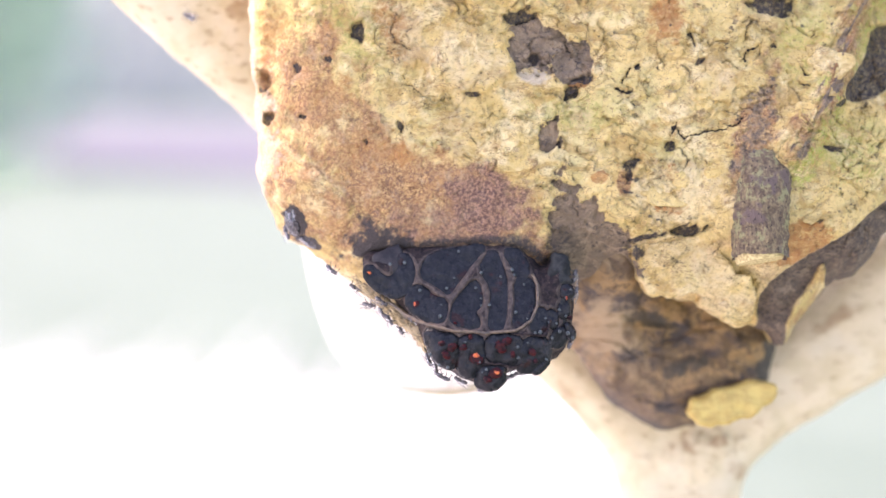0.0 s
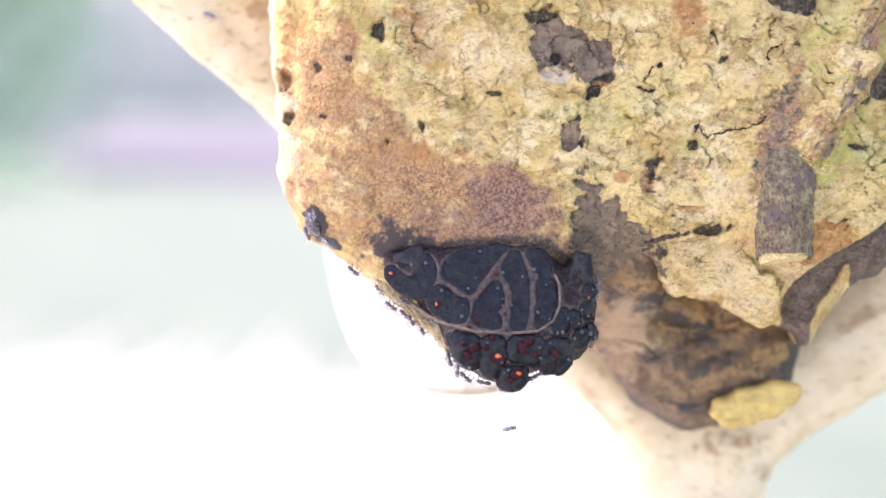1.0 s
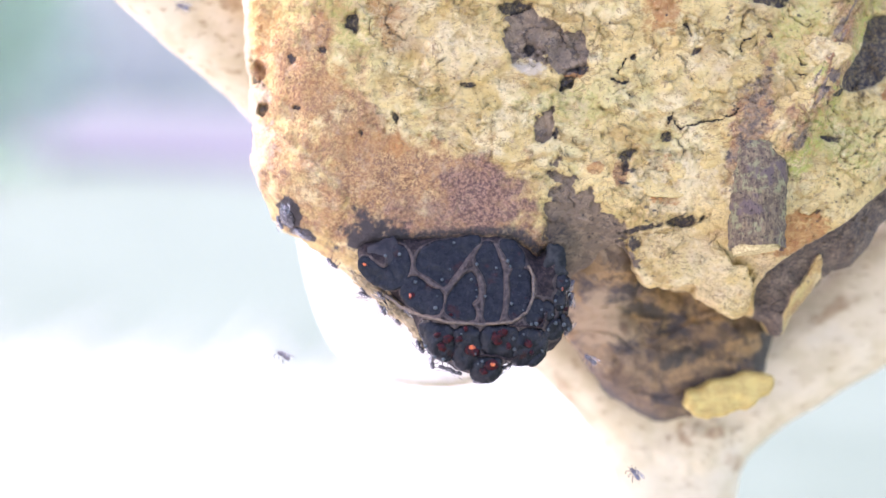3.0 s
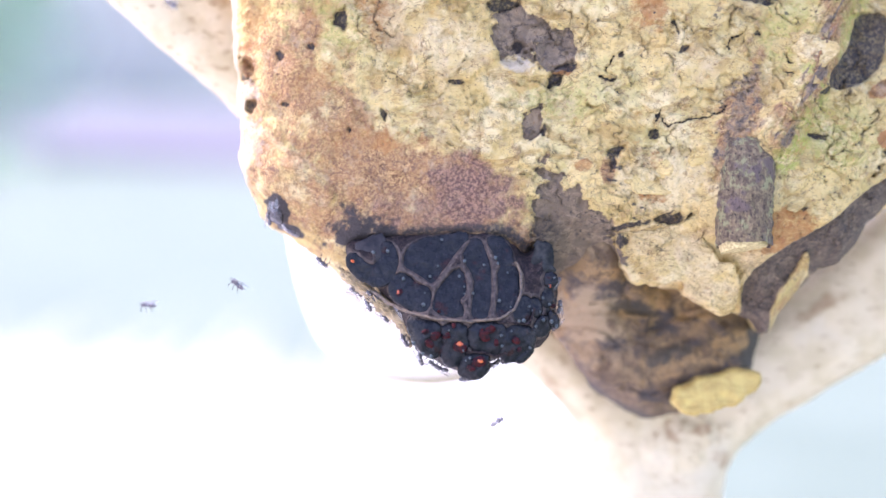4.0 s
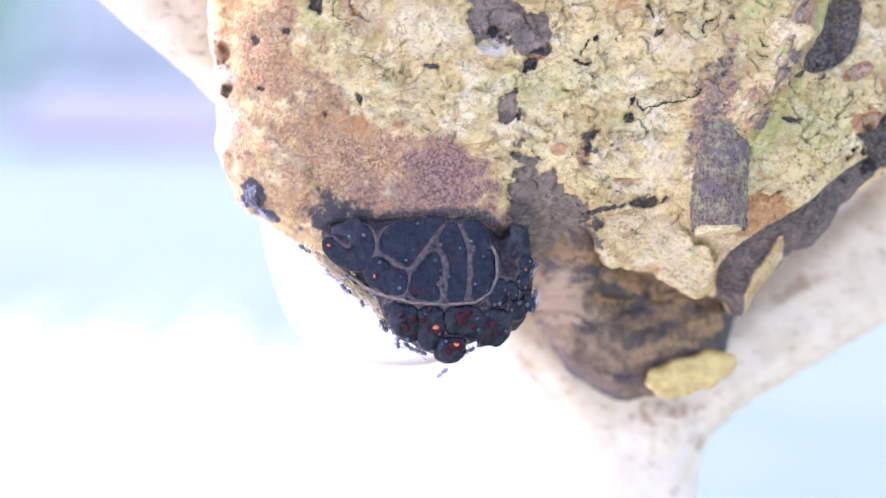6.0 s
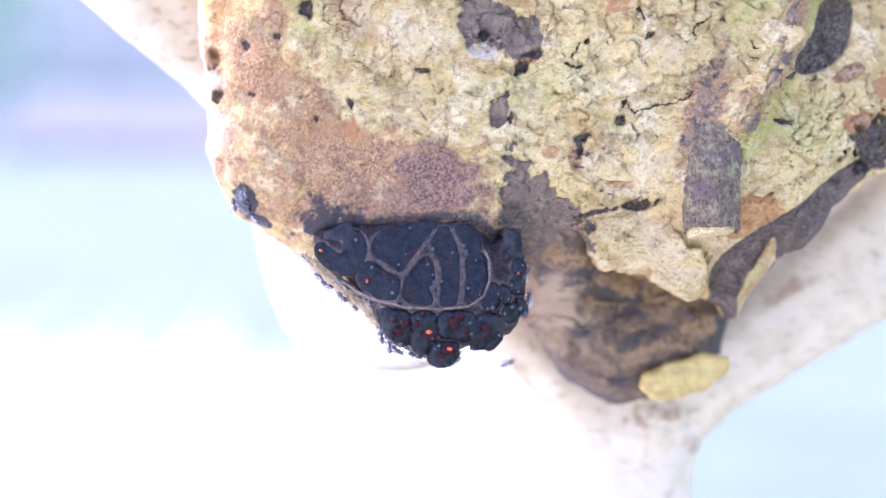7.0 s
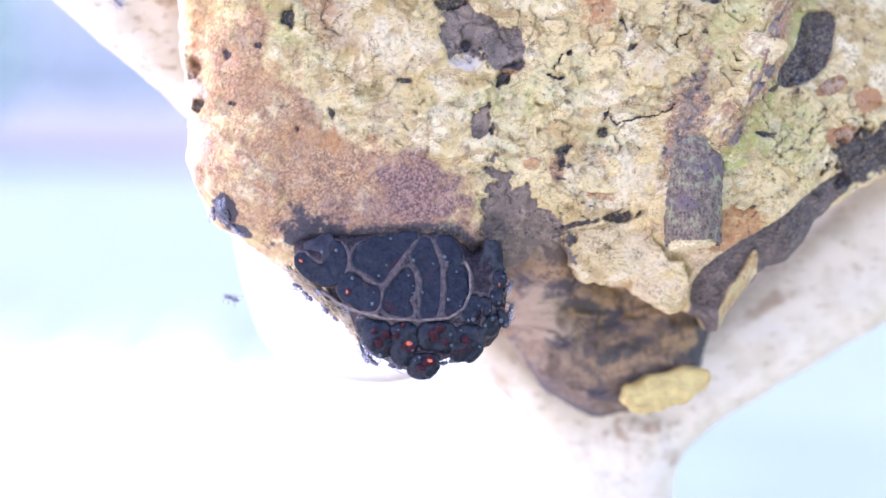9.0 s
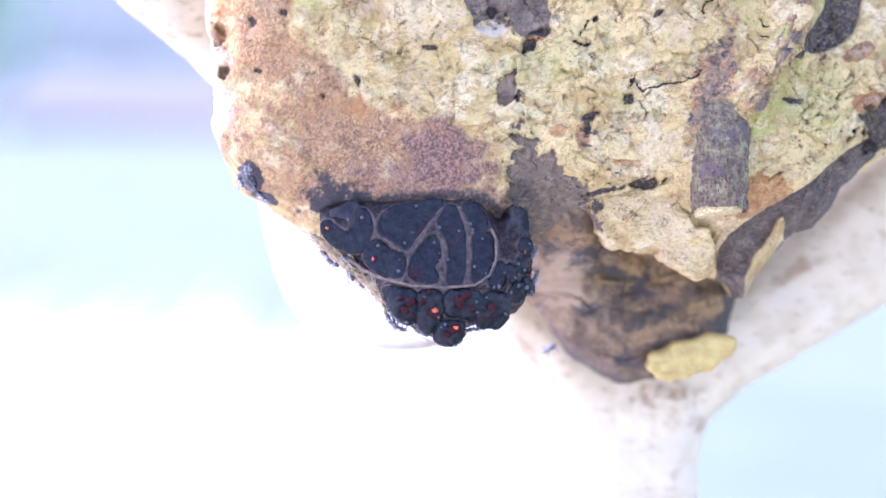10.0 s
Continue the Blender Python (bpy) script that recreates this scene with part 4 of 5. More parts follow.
CELLS = [
    [(-23, -7.2), (-21.5, -4.8), (-17.3, -8.5), (-14.3, -8.5), (-14, -2.8), (-11.3, -1.5), (-8.5, -4.5), (-8.3, -8.5), (-10.3, -12.2), (-14, -14.2), (-17.7, -12.3), (-21, -10.2)],
    [(-10.5, -14), (-8.2, -10.5), (-5.3, -11.2), (-2.3, -14), (1.3, -14.8), (1.3, -19.2), (-0.3, -21.7), (-4.8, -20.3), (-9, -17.8)],
    [(-6.5, -6.5), (-5.3, -3.5), (-1.5, -1.5), (5.2, -0.2), (10.7, 1.2), (12.0, 0.2), (9.8, -2.6), (7.3, -6.0), (4.4, -10.0), (1.8, -13.4), (0.4, -12.4), (-2.8, -10.2), (-6, -8.5)],
]
CELLS += [
    [(9.2, -8.6), (11.3, -11.8), (11.5, -16.5), (9.4, -18.2), (10.8, -20.7), (10.4, -23.3), (2.3, -22), (2.6, -17.3), (4.3, -14.4)],
    [(10.8, -6.0), (12.9, -2.0), (15.2, -0.8), (17.0, -3.2), (18.4, -7.3), (18.8, -13), (18.4, -19.8), (17.4, -23.7), (13.2, -23.5), (14.0, -17.3), (14.4, -11.8)],
]
CELLS += [
    [(18.2, -0.7), (21, -0.2), (24, -3.2), (25.3, -7.8), (21.8, -8.5), (20.2, -4.8)],
    [(21.0, -8.8), (25.2, -8.2), (27.5, -11.5), (27.2, -16.5), (24.3, -21.2), (21.8, -23.2), (20.4, -21.8), (21.4, -16.5)],
]
CELLS += [
    [(25, -19.8), (27.3, -17.3), (30.2, -17.5), (31, -20.7), (29.7, -24.5), (26.3, -24.8)],
    [(-4.8, -23.5), (-1.5, -24.2), (4, -24.8), (4.7, -28.5), (3.7, -33.2), (2, -34.8), (-1.3, -33.2), (-4.3, -29)],
    [(5.2, -25.2), (11, -25.2), (12, -28.5), (11.3, -33.2), (9, -36.8), (6, -36.5), (4.3, -34), (5, -29)],
    [(12.7, -25.2), (21, -24.5), (23, -26.5), (22.7, -30.7), (20.2, -33.7), (14.7, -33.2), (12.3, -30.7)],
    [(11.8, -34), (15.2, -33.5), (18.2, -34.8), (17.7, -39), (14.7, -40.8), (11, -39.8), (9.7, -37.2)],
    [(22, -27.3), (26, -25.5), (30.7, -26.2), (31.3, -30.7), (27.7, -34.8), (23.5, -35.7), (21.7, -32.3)],
]
CELLS += [
    [(31.0, -17.5), (33.4, -18.6), (33.6, -22.4), (31.6, -23.4), (30.9, -20.4)], [(33.9, -16.4), (36.6, -15.6), (37.0, -19.4), (34.4, -20.2)], [(34.6, -11.2), (37.8, -10.8), (38.2, -13.8), (35.4, -14.6)],
    [(31.8, -24.6), (35.2, -23.0), (36.6, -25.4), (34.2, -28.6), (31.6, -28.4)], [(36.2, -21.6), (38.6, -23.6), (38.2, -26.6), (36.6, -25.2)],
    [(26.0, -35.4), (29.4, -33.0), (31.0, -31.2), (30.4, -34.0), (27.4, -36.4)],
]
CELLS = [smooth_outline(shape, 1) for shape in CELLS]


def nest_relief(x, z):
    """Wax walls stand proud between the pockets."""
    gap = np.minimum.reduce([inside(x, z, shape) for shape in CELLS])
    return 2.3 * ramp(-0.25, 0.8, gap) - 1.4 + 0.45 * rough(x, z, 3, 71, 4)


def nest_marks(x, z):
    gap = np.minimum.reduce([inside(x, z, shape) for shape in CELLS])
    zero = np.zeros(x.shape)
    return ramp(1.9, 1.1, gap), zero, zero, zero


part("nest_base", swell("nest_base", NEST_OUTLINE, 0.35, 8, nest_front, 6, 22, nest_relief, nest_marks, 1.1, 5), WALL_WAX, nest, "dusty brown wax walls")
POCKETS = []
for n, shape in enumerate(CELLS):
    mx, mz = sum(p[0] for p in shape) / len(shape), sum(p[1] for p in shape) / len(shape)
    y0 = float(nest_front(np.array(mx), np.array(mz)))
    sag, edge_y = (0.0, 0.5) if n < 8 else (-1.1, 0.8) if n < 13 else (-0.5, 0.8)
    me = swell("cell", shape, 0.3, 1.2 if n < 8 else (3.2 if n < 13 else 1.6), lambda x, z: nest_front(x, z) + sag, lambda x, z: nest_front(x, z) + edge_y, y0 + 4, lambda x, z: (0.5 if n < 8 else 0.9) * rough(x, z, 4, 80 + n, 3), None, 0.6 if n < 8 else (0.8 if n < 13 else 0.3), 3.0, 5 + n, 1.12 if n < 8 else (1.1 if n < 13 else 0.8))
    POCKETS.append((mx, mz, part("cell", me, RESIN, nest)))


def pocket_at(x, z):
    """The pocket whose middle lies nearest."""
    return min(POCKETS, key=lambda p: math.hypot(p[0] - x, p[1] - z))[2]



def strand(points, radius, lift):
    """A wax strand laid over the nest."""
    bm = bmesh.new()
    path = []
    for (ax, az), (bx, bz) in zip(points, points[1:]):
        for k in range(6):
            t = k / 6
            px_, pz_ = ax + (bx - ax) * t, az + (bz - az) * t
            path.append((px_, float(nest_front(np.array(px_), np.array(pz_))) - lift - 0.15 * noise.noise((px_, pz_, 0)), pz_ + 0.3 * noise.noise((px_ * 0.5, 3, pz_ * 0.5))))
    tube(bm, path, [radius * (0.8 + 0.5 * abs(noise.noise((k * 0.4, radius, lift)))) for k in range(len(path))], 8)
    bm.transform(SPOT)
    return bm


DRIP = smooth_outline([(-21.5, -1.5), (-17, 0.6), (-12, 0.6), (-11, -3), (-13.6, -7.4), (-15.4, -8.6), (-17.2, -6.0), (-20, -4.0)], 1)
part("resin_drip", swell("resin_drip", DRIP, 0.35, 4.0, lambda x, z: nest_front(x, z) - 0.3, lambda x, z: nest_front(x, z) + 0.9, 6, lambda x, z: 0.25 * rough(x, z, 4, 95, 3), None, 1.4, 3, 96), DRIP_WAX, nest, "smoky grey smear of resin")
CURTAIN = smooth_outline([(29.8, -9.2), (31.2, -3.2), (33.3, -1.2), (36, -1.5), (38.2, -6.8), (38.2, -17.3), (37, -23.2), (34.3, -24), (32, -17.3)], 1)
part("resin_curtain", swell("resin_curtain", CURTAIN, 0.4, 3.5, lambda x, z: nest_front(x, z) + 0.3, lambda x, z: nest_front(x, z) + 2.2, 10, lambda x, z: 0.9 * rough(x, z, 2.0, 97, 4), None, 1.6, 2.5, 98), CURTAIN_WAX, nest, "greenish grey smear of resin")
part("wax_rim", strand([(-15.7, -15.7), (-10.7, -19.2), (-5.3, -21.8), (2.7, -23.7), (12.7, -24.3), (21.3, -23.7), (25.7, -20.8), (27.7, -16.5), (27.8, -10.7), (26, -6.5)], 0.48, 1.2), RIM_WAX, nest, "grey-brown wax rim")
part("wax_rim", strand([(20.2, -24.5), (24.3, -24.8), (30.2, -25.2), (31.8, -19.8)], 0.4, 1.0), WALL_WAX, nest)
part("wax_rim", strand([(11.3, -33.5), (16, -33.2), (20.7, -34.5), (23.5, -33.2)], 0.4, 1.0), WALL_WAX, nest)
LIP = smooth_outline([(-27.5, -8.2), (-22.3, -9.4), (-14, -16.2), (-6.5, -22.0), (-3.0, -23.0), (-4.3, -28.2), (-3.5, -33.4), (-6.8, -29.4), (-10.2, -24.4), (-16, -20.2), (-22.6, -14.4)], 1)
part("wax_lip", swell("wax_lip", LIP, 0.35, 1.4, lambda x, z: nest_front(x, z) + 8.0, lambda x, z: nest_front(x, z) + 9.4, 17, lambda x, z: 0.9 * rough((x + z) * 0.25, x - z, 2.4, 291, 4), None, 1.4, 3, 292), LIP_WAX, nest, "straw-coloured wax lip")
rs = random.Random(11)
bm = bmesh.new()
for k in range(70):
    t = rs.random()
    ax, az = -28 + 23 * t + rs.uniform(-1.2, 1.2), -7.5 - 19.5 * t + rs.uniform(-1.6, 1.2)
    way = radians(-40 + rs.uniform(-16, 16))
    size = rs.uniform(1.5, 4.0)
    y0 = 5.5 - 5 * t + rs.uniform(-2, 1.0)
    tube(bm, [(ax + size * (u - 0.5) * math.cos(way), y0 + 0.5 * math.sin(3 * u + k), az + size * (u - 0.5) * math.sin(way) + 0.3 * math.sin(4 * u + k)) for u in (0, 0.33, 0.66, 1)], [0.1, 0.16, 0.15, 0.07], 5)
bm.transform(SPOT)
tagged(part("fibre_lip", bm, STRAW, nest, "straw-coloured frayed fibres"), kind="stuff")
# amber and garnet windows, light shining through painted as resin colour, and droplets
for (ax, az), size, bright in (((-21.5, -7), 0.7, True), ((-8, -16.2), 0.95, True), ((9.7, -30.8), 1.2, True), ((15.7, -35.7), 1.1, True), ((1, -30.7), 1.5, False), ((9.7, -31.8), 2.1, False), ((15.3, -36), 2.2, False), ((18.5, -26.8), 1.7, False),
                               ((20.3, -30.5), 1.1, False), ((27, -32.5), 0.9, False), ((8, -25.5), 0.8, False), ((-0.2, -27.3), 1.1, False), ((36.3, -14.3), 0.6, True), ((3.7, -21.5), 0.6, False), ((-7.7, -16.5), 1.5, False), ((2.7, -28.5), 1.6, False), ((6, -28.5), 1.2, False), ((16.8, -28.5), 2.0, False), ((26, -29.8), 1.4, False), ((13, -37.8), 1.3, False), ((37.3, -20.2), 0.8, False)):
    bm = bmesh.new()
    ball(bm, (ax, float(nest_front(np.array(ax), np.array(az))) - (1.75 if az < -24 else 0.1) - (0.2 if bright else 0.0), az), size * (0.85 if bright else 1.0), 0.36, size * (0.55 if bright else 0.7), Matrix.Rotation(ax, 4, "Y"), 8, 12)
    for v in bm.verts:
        v.co += 0.22 * size * noise.noise_vector(v.co * 1.6)
    bm.transform(SPOT)
    part("amber_window" if bright else "garnet_window", bm, AMBER if bright else GARNET, pocket_at(ax, az), "amber resin, light shining through painted bright orange" if bright else "dark red resin, light shining through painted in")
rs = random.Random(4)
for k in range(48):
    shape = CELLS[k % len(CELLS)]
    a = rs.randrange(len(shape))
    ax, az = shape[a][0] * 0.85 + 0.15 * shape[0][0], shape[a][1] * 0.85 + 0.15 * shape[len(shape) // 2][1]
    bm = bmesh.new()
    r = rs.choice((0.28, 0.36, 0.45, 0.55, 0.62))
    ball(bm, (ax, float(nest_front(np.array(ax), np.array(az))) - (2.1 if az < -24 else 0.9), az), r, r * 0.5, r, None, 6, 8)
    bm.transform(SPOT)
    part("droplet", bm, DEW, pocket_at(ax, az))

# ---- bees ----
def make_bee():
    bee = tagged(new("stingless_bee"), "tiny black stingless bee crawling at the nest edge", "bee", "bees crawling at the nest")
    mm = Matrix.Scale(0.001, 4)

    def piece(name, build, material, label=""):
        bm = bmesh.new()
        build(bm)
        bm.transform(mm)
        part(name, bm, material, bee, label)

    piece("head", lambda bm: ball(bm, (0, 1.75, 0.05), 0.62, 0.42, 0.52), BEE_BLACK)
    piece("thorax", lambda bm: ball(bm, (0, 0.75, 0.2), 0.72, 0.8, 0.68), BEE_BLACK)

    def abdomen(bm):
        for v in ball(bm, (0, -1.05, 0.0), 0.72, 1.15, 0.62, None, 10, 12):
            v.co.z -= 0.12 * max(0, -v.co.y - 1.0)
            v.co *= 1 + 0.03 * math.sin(v.co.y * 9)
    piece("abdomen", abdomen, BEE_BLACK)
    for side in (-1, 1):
        def wing(bm):
            ring = []
            for n in range(14):
                a = 2 * math.pi * n / 14
                u, w = math.cos(a), math.sin(a)
                ring.append((side * (0.55 + 0.55 * w + 0.25 * (1 - u)), -1.0 + 1.9 * u, 0.85 + 0.1 * w - 0.1 * u))
            top = [bm.verts.new(p) for p in ring]
            low = [bm.verts.new((p[0], p[1], p[2] - 0.04)) for p in ring]
            bm.faces.new(top)
            bm.faces.new(low[::-1])
            for n in range(14):
                bm.faces.new((top[n], low[n], low[(n + 1) % 14], top[(n + 1) % 14]))
        piece("wing", wing, WING, "clear smoky wing")
        for k, (y0, y1) in enumerate(((1.1, 2.0), (0.7, 0.5), (0.3, -1.2))):
            piece("leg", lambda bm: tube(bm, [(side * 0.4, y0, -0.2), (side * 1.1, y0 + 0.35 * (y1 - y0), 0.25), (side * 1.65, y0 + 0.8 * (y1 - y0), 0.0), (side * 1.85, y1, -0.6), (side * 1.75, y1 - 0.25, -1.1), (side * 1.9, y1 - 0.3, -1.35)], [0.1, 0.12, 0.11, 0.12, 0.08, 0.04], 6), BEE_BLACK)
        piece("antenna", lambda bm: tube(bm, [(side * 0.2, 2.0, 0.2), (side * 0.5, 2.5, 0.4), (side * 0.6, 3.0, 0.2)], 0.05, 5), BEE_BLACK)
    return bee


def sits(x, y, z, way, out, size=1.0):
    """Pose of a bee at a spot of the place: way is the angle of its head in the picture plane, out where its back points."""
    f = Vector((math.cos(radians(way)), 0.0, math.sin(radians(way))))
    u = Vector(out).normalized()
    u = (u - f * u.dot(f)).normalized()
    r = f.cross(u)
    m = Matrix((r, f, u)).transposed().to_4x4()
    place = SPOT @ Vector((x, y, z))
    return Matrix.Translation(place) @ BASE.to_3x3().to_4x4() @ m


BEE = make_bee()
# seconds and places of each crawling bee, depth, head angle, side of the back
DOWN_LEFT, DOWN, RIGHT, FACE = (-0.7, -0.5, -0.6), (-0.2, -0.4, -0.9), (0.8, -0.5, -0.2), (0, -1, 0.1)
CRAWLS = [
    ([(-33.5, -6.2), (-30.8, -7.3), (-24.8, -10.2)], 9, -35, DOWN_LEFT),
    ([(-25.7, -11.8), (-19.7, -16.5), (-20, -17.5)], 8, 140, DOWN_LEFT),
    ([(-18, -19.2), (-14, -19.2), (-13.2, -19)], 4, -40, DOWN_LEFT),
    ([(-12.5, -23.5), (-12.3, -23.2), (-12.3, -23)], 5, -60, DOWN_LEFT),
    ([(-18, -15.2), (-15.7, -17), (-15.7, -16.5)], 2, -30, DOWN_LEFT),
    ([(-8.5, -20.8), (-7.7, -21.5), (-8.2, -21.2)], 0, 150, DOWN_LEFT),
    ([(-4.2, -32.8), (-6.3, -30.2), (-3.5, -33.7)], 0, -65, DOWN_LEFT),
    ([(0.3, -37.5), (3, -37.2), (-0.7, -36.2)], -2, -25, DOWN),
]
CRAWLS += [
    ([(5.5, -38.8), (4.7, -38.5), (6, -37.8)], -3, 160, DOWN),
    ([(19.7, -37.2), (20.2, -36.8), (16, -40.5)], -4, 30, DOWN),
    ([(39, -8.2), (39.2, -22.5), (39.7, -21.8)], 4, 80, RIGHT),
    ([(37.3, -27.2), (38.3, -25.2), (38.3, -25.2)], -2, -110, RIGHT),
    ([(-45.2, 8.8), (-44.8, 8.2), (-45.2, 9.2)], 8, -80, FACE),
    ([(-46.8, 4.8), (-47.3, 5.5), (-47.8, 7.2)], 12, 100, DOWN_LEFT),
    ([(-40.7, 2.2), (-41.3, 2.8), (-40.3, 1.8)], 12, -30, DOWN_LEFT),
    ([(-80.2, 73.8), (-80.2, 73.8), (-80.2, 73.8)], 43, 150, FACE),
]
CRAWLS += [
    ([(12.2, -40.8), (11.8, -41.2), (19.3, -36.8)], -5, 20, DOWN),
    ([(-22, -16.8), (-21, -15.8), (-22.3, -14.8)], 7, -20, DOWN_LEFT),
    ([(-15.7, -20.8), (-17, -19.8), (-15, -20.8)], 3, 120, DOWN_LEFT),
    ([(-2, -35.2), (-1.3, -35.8), (-2, -34.8)], -1, -80, DOWN_LEFT),
    ([(38.7, -13.2), (38.2, -13.5), (39, -14.8)], 0, 60, RIGHT),
    ([(23.5, -36.2), (24, -35.8), (23.5, -36.2)], -4, 10, DOWN),
]

# ---- ground and distance ----
GRASS = plain("sunlit_lawn", (0.132, 0.178, 0.128), (0.162, 0.210, 0.155), 900, 0.9)
PAVING = plain("pale_paving", (0.62, 0.6, 0.57), (0.7, 0.68, 0.65), 300, 0.8)
ASPHALT = plain("grey_road", (0.115, 0.108, 0.122), (0.138, 0.13, 0.146), 500, 0.9)
HAZE = plain("haze_coloured_ridge", (0.19, 0.212, 0.198), (0.27, 0.292, 0.268), 9000, 0.9)
TRUNK = plain("far_bark", (0.12, 0.09, 0.06), (0.18, 0.14, 0.1), 300, 0.9)
# leaf colours lightened to imitate distance haze
LEAVES = plain("far_leaves", (0.28, 0.43, 0.32), (0.36, 0.51, 0.39), 400, 0.8)
# light shines through the leaves
tree_nodes = LEAVES.node_tree
glow_through, blend = tree_nodes.nodes.new("ShaderNodeBsdfTranslucent"), tree_nodes.nodes.new("ShaderNodeMixShader")
glow_through.inputs["Color"].default_value = (0.50, 0.65, 0.50, 1)
blend.inputs[0].default_value = 0.5
tree_nodes.links.new(tree_nodes.nodes["Principled BSDF"].outputs[0], blend.inputs[1])
tree_nodes.links.new(glow_through.outputs[0], blend.inputs[2])
tree_nodes.links.new(blend.outputs[0], tree_nodes.nodes["Material Output"].inputs["Surface"])


def sheet(name, x0, x1, y0, y1, z, material, label, category):
    bm = bmesh.new()
    bm.faces.new([bm.verts.new(p) for p in ((x0, y0, z), (x1, y0, z), (x1, y1, z), (x0, y1, z))])
    return tagged(part(name, bm, material), label, category, kind="structure")


sheet("ground", -900, 900, -900, 900, 0.0, GRASS, "sunlit pale green lawn", "lawn")
bm = bmesh.new()
rw = random.Random(15)
# fringe of tongues; blurred, it imitates the overexposed fade into the lawn
pale_area = [(0.9 - 14.9 * k / 900, 8.0 + 0.3 * noise.noise((k * 0.03, 5, 0)) + (3.6 * rw.random() ** 2.0 if k % 2 else -0.4 * rw.random())) for k in range(901)]
bm.faces.new([bm.verts.new((x, y, 0.02)) for x, y in [(-14, -6), (-0.5, -6)] + pale_area])
tagged(part("pavement", bm, PAVING), "pale sunlit paving with a fringed edge for the brightness fade", "paving", kind="structure")
bm = bmesh.new()
bm.faces.new([bm.verts.new(p) for p in ((-1.0, 29, 0.02), (90, 29, 0.02), (90, 170, 0.02), (-90, 170, 0.02), (-11.5, 52, 0.02), (-4.5, 34, 0.02))])
tagged(part("road", bm, ASPHALT), "grey end of a road beyond the lawn", "road", kind="structure")


def far_tree(x, y, high, wide, seed, leaves, bush=False):
    if bush:
        tree = tagged(new("bush"), "low leafy green bush on the lawn", "bush")
    else:
        tree = tagged(new("tree"), "tall pale green tree beyond the lawn", "tree", "trees beyond the lawn")
    rt = random.Random(seed)
    bm = bmesh.new()
    tube(bm, [(x, y, -0.1), (x + 0.2, y, high * 0.35), (x, y, high * 0.7)], [wide * 0.06, wide * 0.045, wide * 0.02], 8)
    part("trunk", bm, TRUNK, tree)
    co, quads = [], []
    for k in range(4 * leaves):
        a, b, r = rt.uniform(0, 6.283), rt.uniform(-1, 1), rt.random() ** 0.4
        w = math.sqrt(1 - b * b) * r
        lump = 1 + 0.35 * noise.noise((math.cos(a) * 1.5, math.sin(a) * 1.5, b * 2 + seed))
        p = Vector((x + wide * 0.5 * w * math.cos(a) * lump, y + wide * 0.5 * w * math.sin(a) * lump, high * (0.36 if bush else 0.45) + high * 0.5 * b * r * lump))
        u = Vector((rt.uniform(-1, 1), rt.uniform(-1, 1), rt.uniform(-1, 1))).normalized() * wide * 0.03
        v = u.cross(Vector((rt.uniform(-1, 1), rt.uniform(-1, 1), rt.uniform(-1, 1)))).normalized() * wide * 0.025
        n = len(co)
        co += [p - u, p + v, p + u, p - v]
        quads.append((n, n + 1, n + 2, n + 3))
    part("crown", quad_mesh("crown", co, quads, False), LEAVES, tree)


for k in range(14):
    far_tree(4 + 7 * k + 2 * math.sin(k * 5.3), 102 + 5 * math.sin(k * 1.9), 17 + 3 * math.sin(k * 3.1), 18, 40 + k, 40)
far_tree(-10.9, 40, 9.2, 8.4, 95, 620)
far_tree(-7.4, 31, 0.55, 2.6, 96, 160, True)

# backdrop ridge on the horizon; distance haze is painted into its pale colours
ridge_co, ridge_quads = [], []
for k in range(121):
    a = radians(-60 + k)
    top = 33.0 + 4.0 * noise.noise((k * 0.16, 3, 1)) + 0.8 * noise.noise((k * 0.6, 5, 1))
    for reach, high in ((395, -0.5), (410, top), (450, top), (470, -0.5)):
        ridge_co.append((reach * math.sin(a), reach * math.cos(a), high))
    if k:
        ridge_quads += [(4 * k - 4 + n, 4 * k + n, 4 * k + n + 1, 4 * k - 3 + n) for n in range(3)]
tagged(part("backdrop", quad_mesh("backdrop", ridge_co, ridge_quads), HAZE), "stand-in ridge in pale haze colours on the horizon", "hills", kind="structure")


def fly(n, places):
    """A bee on the wing, past the given places."""
    bee = tagged(copy_thing(BEE, Matrix()), "tiny black stingless bee flying near the nest", "bee", "bees on the wing")
    bee.animation_data_clear()
    rn, rows = random.Random(70 + n), []
    for k, (t, x, z) in enumerate(places):
        ahead = places[min(k + 1, len(places) - 1)][1] - x
        way = (20 if ahead >= 0 else 160) + rn.uniform(-18, 18)
        rows.append((t, sits(x, -14 - 4 * n, z, way, (0.2, -0.45, 0.8))))
    walk(bee, rows)


